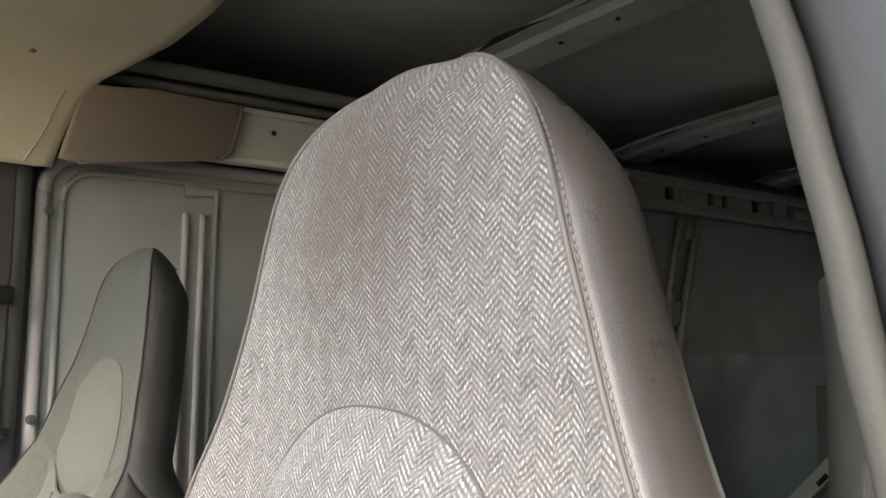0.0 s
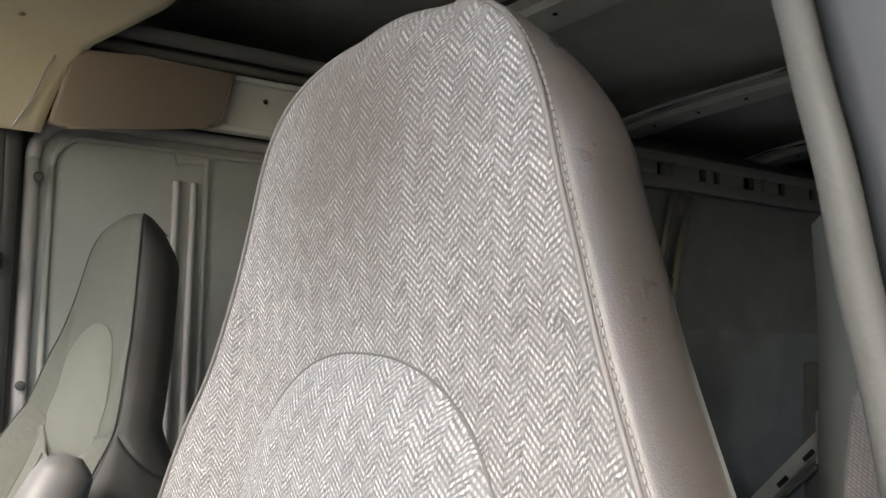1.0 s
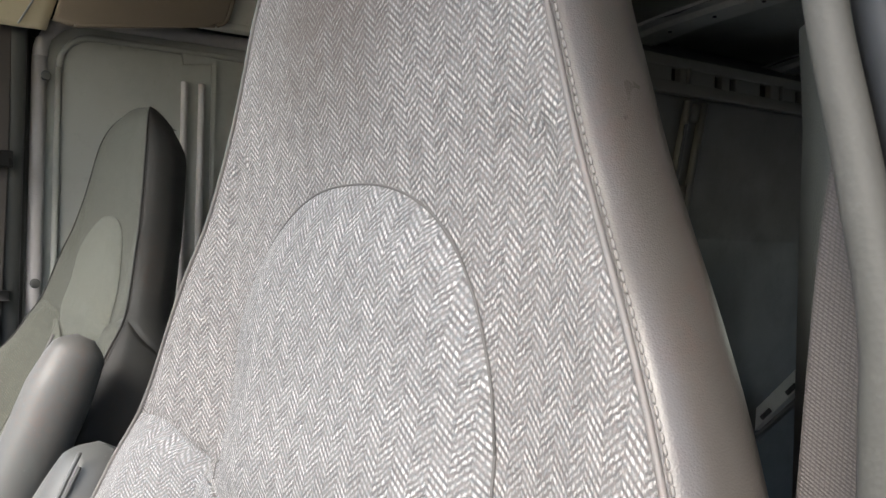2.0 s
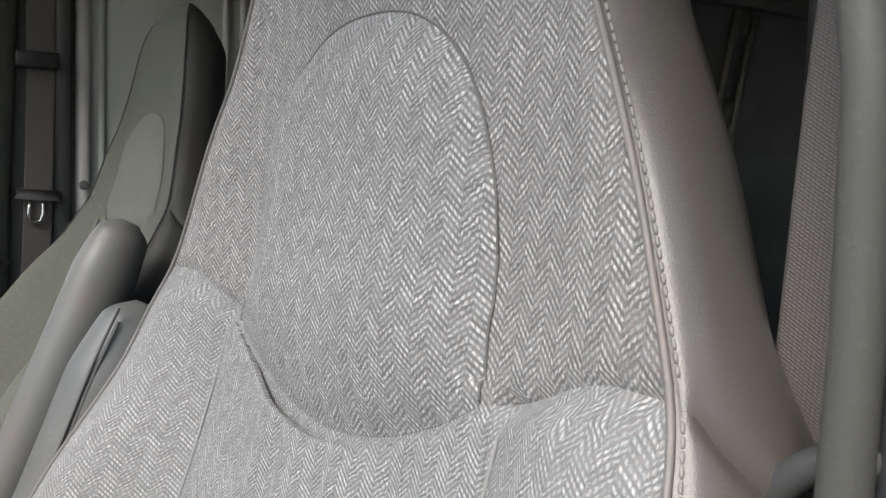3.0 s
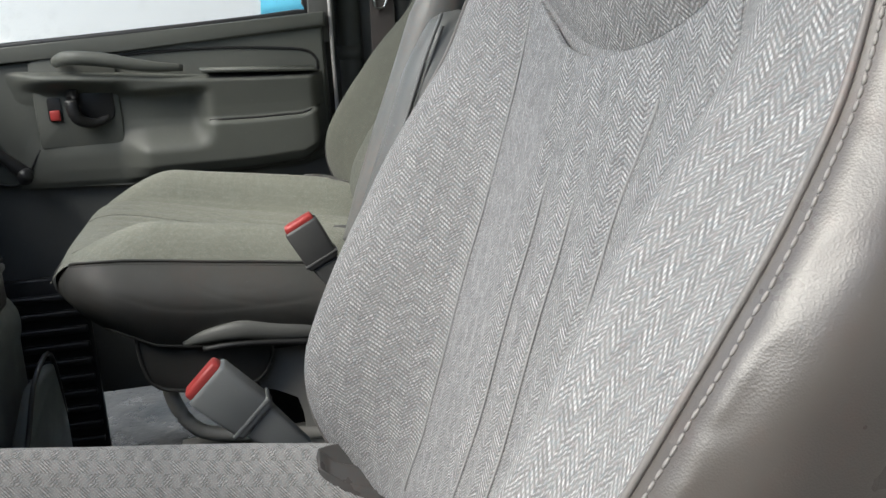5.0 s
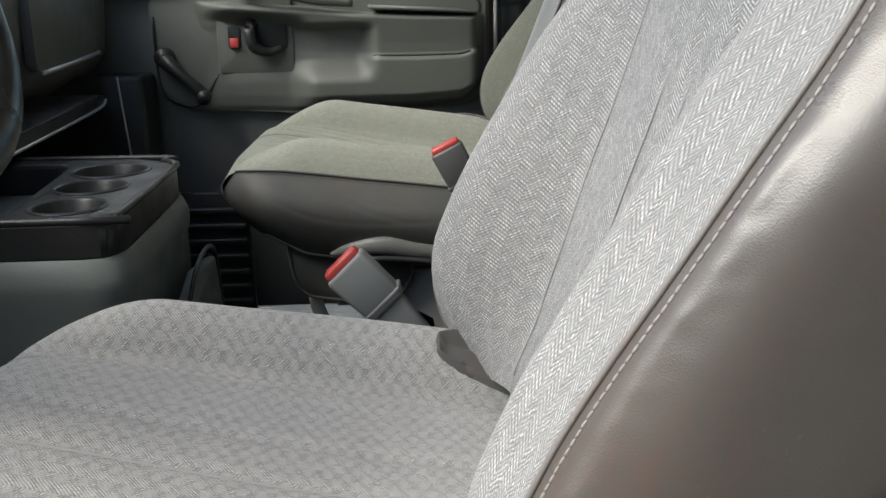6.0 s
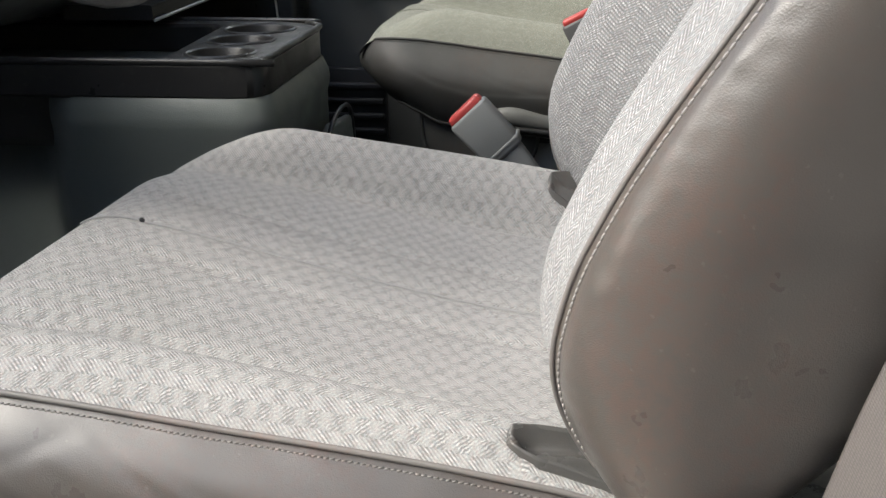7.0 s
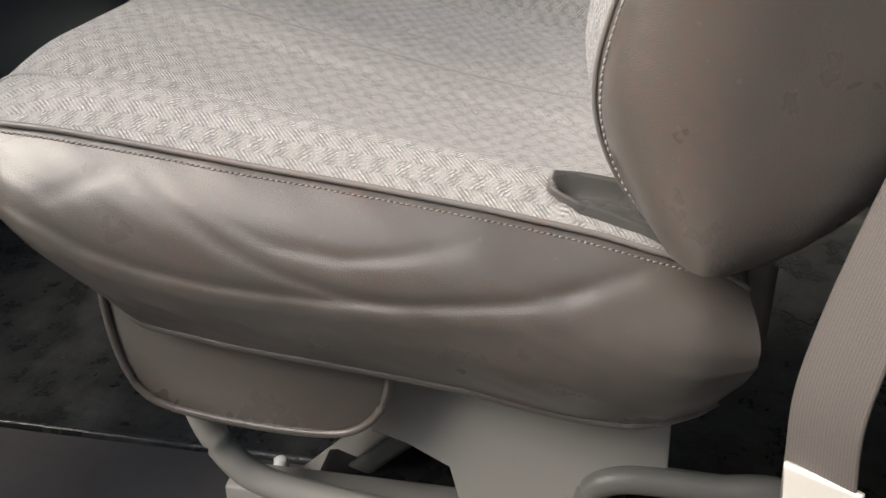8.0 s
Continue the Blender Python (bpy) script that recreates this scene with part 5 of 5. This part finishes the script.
crease(part("body", plate([(0.70, 0.56), (0.67, 0.60), (0.66, 0.72), (0.70, 0.82), (1.10, 0.90), (1.14, 0.90), (1.14, 0.45), (0.80, 0.50)], 0.30, 1.27, "x", 0.015, 3), M_DASH, dash))
crease(part("glove_door", plate(rounded(0.86, 0.592, 1.14, 0.73, 0.012), 0.648, 0.664, "y", 0.006), M_TRIM_DARK, dash))
part("glove_edge", tube([(0.87, 0.645, 0.590), (1.0, 0.644, 0.596), (1.14, 0.645, 0.604)], 0.004, 8), M_SILVER, dash, "pale lower edge of the glove box")
crease(part("ash_tray", plate([(0.60, 0.500), (1.00, 0.512), (1.06, 0.522), (1.075, 0.535), (1.04, 0.540), (0.60, 0.520)], 0.62, 0.75, "y", 0.004), M_BLACK, dash))
part("tray_edge", tube([(0.60, 0.619, 0.500), (0.85, 0.618, 0.510), (1.03, 0.618, 0.519), (1.07, 0.620, 0.528)], 0.0025, 8), M_SILVER, dash, "bright tray edge")
part("column", tube([(-0.02, 0.47, 0.72), (-0.02, 0.62, 0.66), (-0.02, 0.85, 0.56)], 0.05, 16, 4), M_DASH, dash)
part("lower_panel", block((-0.45, 0.72, 0.40), (0.30, 0.80, 0.80), 0.02), M_DASH, dash)
wheel = thing("steering_wheel", "dark grey moulded steering wheel", "steering wheel")
TILT = radians(26)
def on_wheel(a, r, d=0.0):
    x, h = r * math.sin(a), -r * math.cos(a)
    return Vector((-0.02 + x, 0.445 + h * math.sin(TILT) + d * math.cos(TILT), 0.768 + h * math.cos(TILT) - d * math.sin(TILT)))
part("rim", tube([on_wheel(2 * math.pi * i / 40, 0.187) for i in range(40)], 0.0155, 14, 1, 1.0, None, True), M_BLACK, wheel)
part("hub", loft([[on_wheel(2 * math.pi * i / 24, r, d) for i in range(24)] for r, d in ((0.002, -0.02), (0.05, -0.018), (0.075, -0.005), (0.075, 0.03))]), M_TRIM_DARK, wheel)
for a in (70, 290, 140, 220):
    part("spoke", tube([on_wheel(radians(a), 0.06, 0.006), on_wheel(radians(a), 0.12, 0.002), on_wheel(radians(a), 0.18)], (0.02, 0.014, 0.012), 10, 4), M_TRIM_DARK, wheel)
tagged(part("kick_trim", tube([(1.15, 0.622, 0.56), (1.15, 0.618, 0.50), (1.15, 0.612, 0.425), (1.15, 0.606, 0.36)], 0.002, 6), M_SILVER), "pale kick panel edge", "trim", kind="structure")
tagged(part("kick_panel", block((1.16, 0.58, 0.0), (1.26, 1.14, 0.56), 0.01), M_BLACK), "black kick panel in the passenger footwell", "panel", kind="structure")
step = thing("ribbed_step_mat", "black ribbed rubber mat in the passenger step", "mat")
part("base", plate([(0.40, 0.02), (0.57, 0.02), (0.57, 0.35), (0.40, 0.35)], 1.12, 1.14, "x", 0.004), M_BLACK, step)
for k in range(10):
    part("ridge", block((1.108, 0.405, 0.05 + 0.029 * k), (1.122, 0.565, 0.062 + 0.029 * k), 0.003), M_BLACK, step)

# ---- under the driver's seat, and the floor before it ----
tagged(part("floor_ledge", tube([(-0.022, 0.20, 0.001), (-0.026, 0.40, 0.003), (-0.024, 0.65, 0.003), (-0.02, 1.1, 0.002)], 0.005, 8, 6, 1.6, (1, 0, 0)), M_FLOOR), "worn black ledge along the floor", "ledge", kind="structure")
tagged(part("sill_plate", sheet(lambda x, y: Vector((x, y, 0.0045 + 0.0035 * noise.noise(Vector((x * 7, y * 5, 4))))), np.linspace(-0.5, -0.030, 40), np.linspace(-0.1, 1.1, 90), lambda x, y: (x, y)), painted("dusty_sill_paint", (0.115, 0.105, 0.098), 0.4, 0.6, (0.045, 0.045, 0.043))), "dusty worn door sill plate", "sill", kind="structure")
stud = thing("floor_stud", "white-capped bolt standing under the seat", "bolt", "", (-0.12, 0.302, 0.0))
part("shank", tube([(0, 0, 0.0), (0, 0, 0.075)], 0.0045, 10, 1), M_TRIM, stud)
part("cap", tube([(0, 0, 0.074), (0, 0, 0.080), (0, 0, 0.088), (0, 0, 0.090)], (0.0065, 0.0065, 0.0055, 0.002), 12, 2), M_WHITEPAINT, stud, "white cap")
jack = thing("seat_linkage", "dusty grey steel linkage bars under the seat", "linkage")
part("bar", wedge((-0.10, 0.285, 0.055), (0, -0.060, 0.060), (0.3, 0.4, 0.4), 0.11, 0.022, 0.010), M_BRACKET, jack)
part("bar", wedge((-0.12, 0.272, 0.055), (0, -0.075, 0.070), (0.3, 0.4, 0.4), 0.11, 0.016, 0.008), M_TRIM, jack)
tab = part("tab", plate([(0.198, 0.0), (0.232, 0.0), (0.232, 0.074), (0.224, 0.084), (0.205, 0.080), (0.198, 0.072)], -0.124, -0.120, "x", 0.001), M_TRIM, jack, "bent steel tab with a hole")
part("hole", plate(disc(0.216, 0.074, 0.003, 10), -0.1245, -0.1235, "x"), M_BLACK, tab)
hose = thing("black_hose", "black ribbed hose behind the seat bracket", "hose")
part("hose", tube([(-0.203, 0.058, 0.10), (-0.203, 0.0585, 0.150), (-0.205, 0.054, 0.172), (-0.206, 0.040, 0.182), (-0.207, 0.018, 0.185), (-0.208, -0.02, 0.185), (-0.206, -0.07, 0.182), (-0.20, -0.18, 0.12), (-0.19, -0.22, 0.0)], 0.0095, 12, 8), M_TRIM_DARK, hose)
rng = random.Random(7)
flakes = bmesh.new()
for k in range(420):
    x, y = rng.uniform(-0.12, 0.42), rng.uniform(0.28, 0.95)
    r = rng.choice((0.0008, 0.0012, 0.0016, 0.0025, 0.0035)) * rng.uniform(0.6, 1.3)
    h = 0.0 + 0.006 * noise.noise(Vector((x * 9, y * 9, 0))) + 0.0005
    turn, thin = rng.uniform(0, 6.28), rng.uniform(0.35, 1.0)
    ring = []
    for i in range(7):
        a, q = 6.283 * i / 7, r * rng.uniform(0.65, 1.15)
        dx, dy = q * math.cos(a), q * thin * math.sin(a)
        ring.append((x + dx * math.cos(turn) - dy * math.sin(turn), y + dx * math.sin(turn) + dy * math.cos(turn)))
    low = [flakes.verts.new((a, b, h - 0.002)) for a, b in ring]
    top_ = [flakes.verts.new((x + (a - x) * 0.8, y + (b - y) * 0.8, h + min(0.0006, r * 0.3))) for a, b in ring]
    flakes.faces.new(top_)
    for i in range(7):
        flakes.faces.new((low[i], low[(i + 1) % 7], top_[(i + 1) % 7], top_[i]))
tagged(part("grit", flakes, painted("grit_and_mud", (0.085, 0.082, 0.074), 0.8, 0.4, (0.05, 0.048, 0.042)), None, "", False), "pale grit and mud flakes on the floor", "grit", kind="stuff")
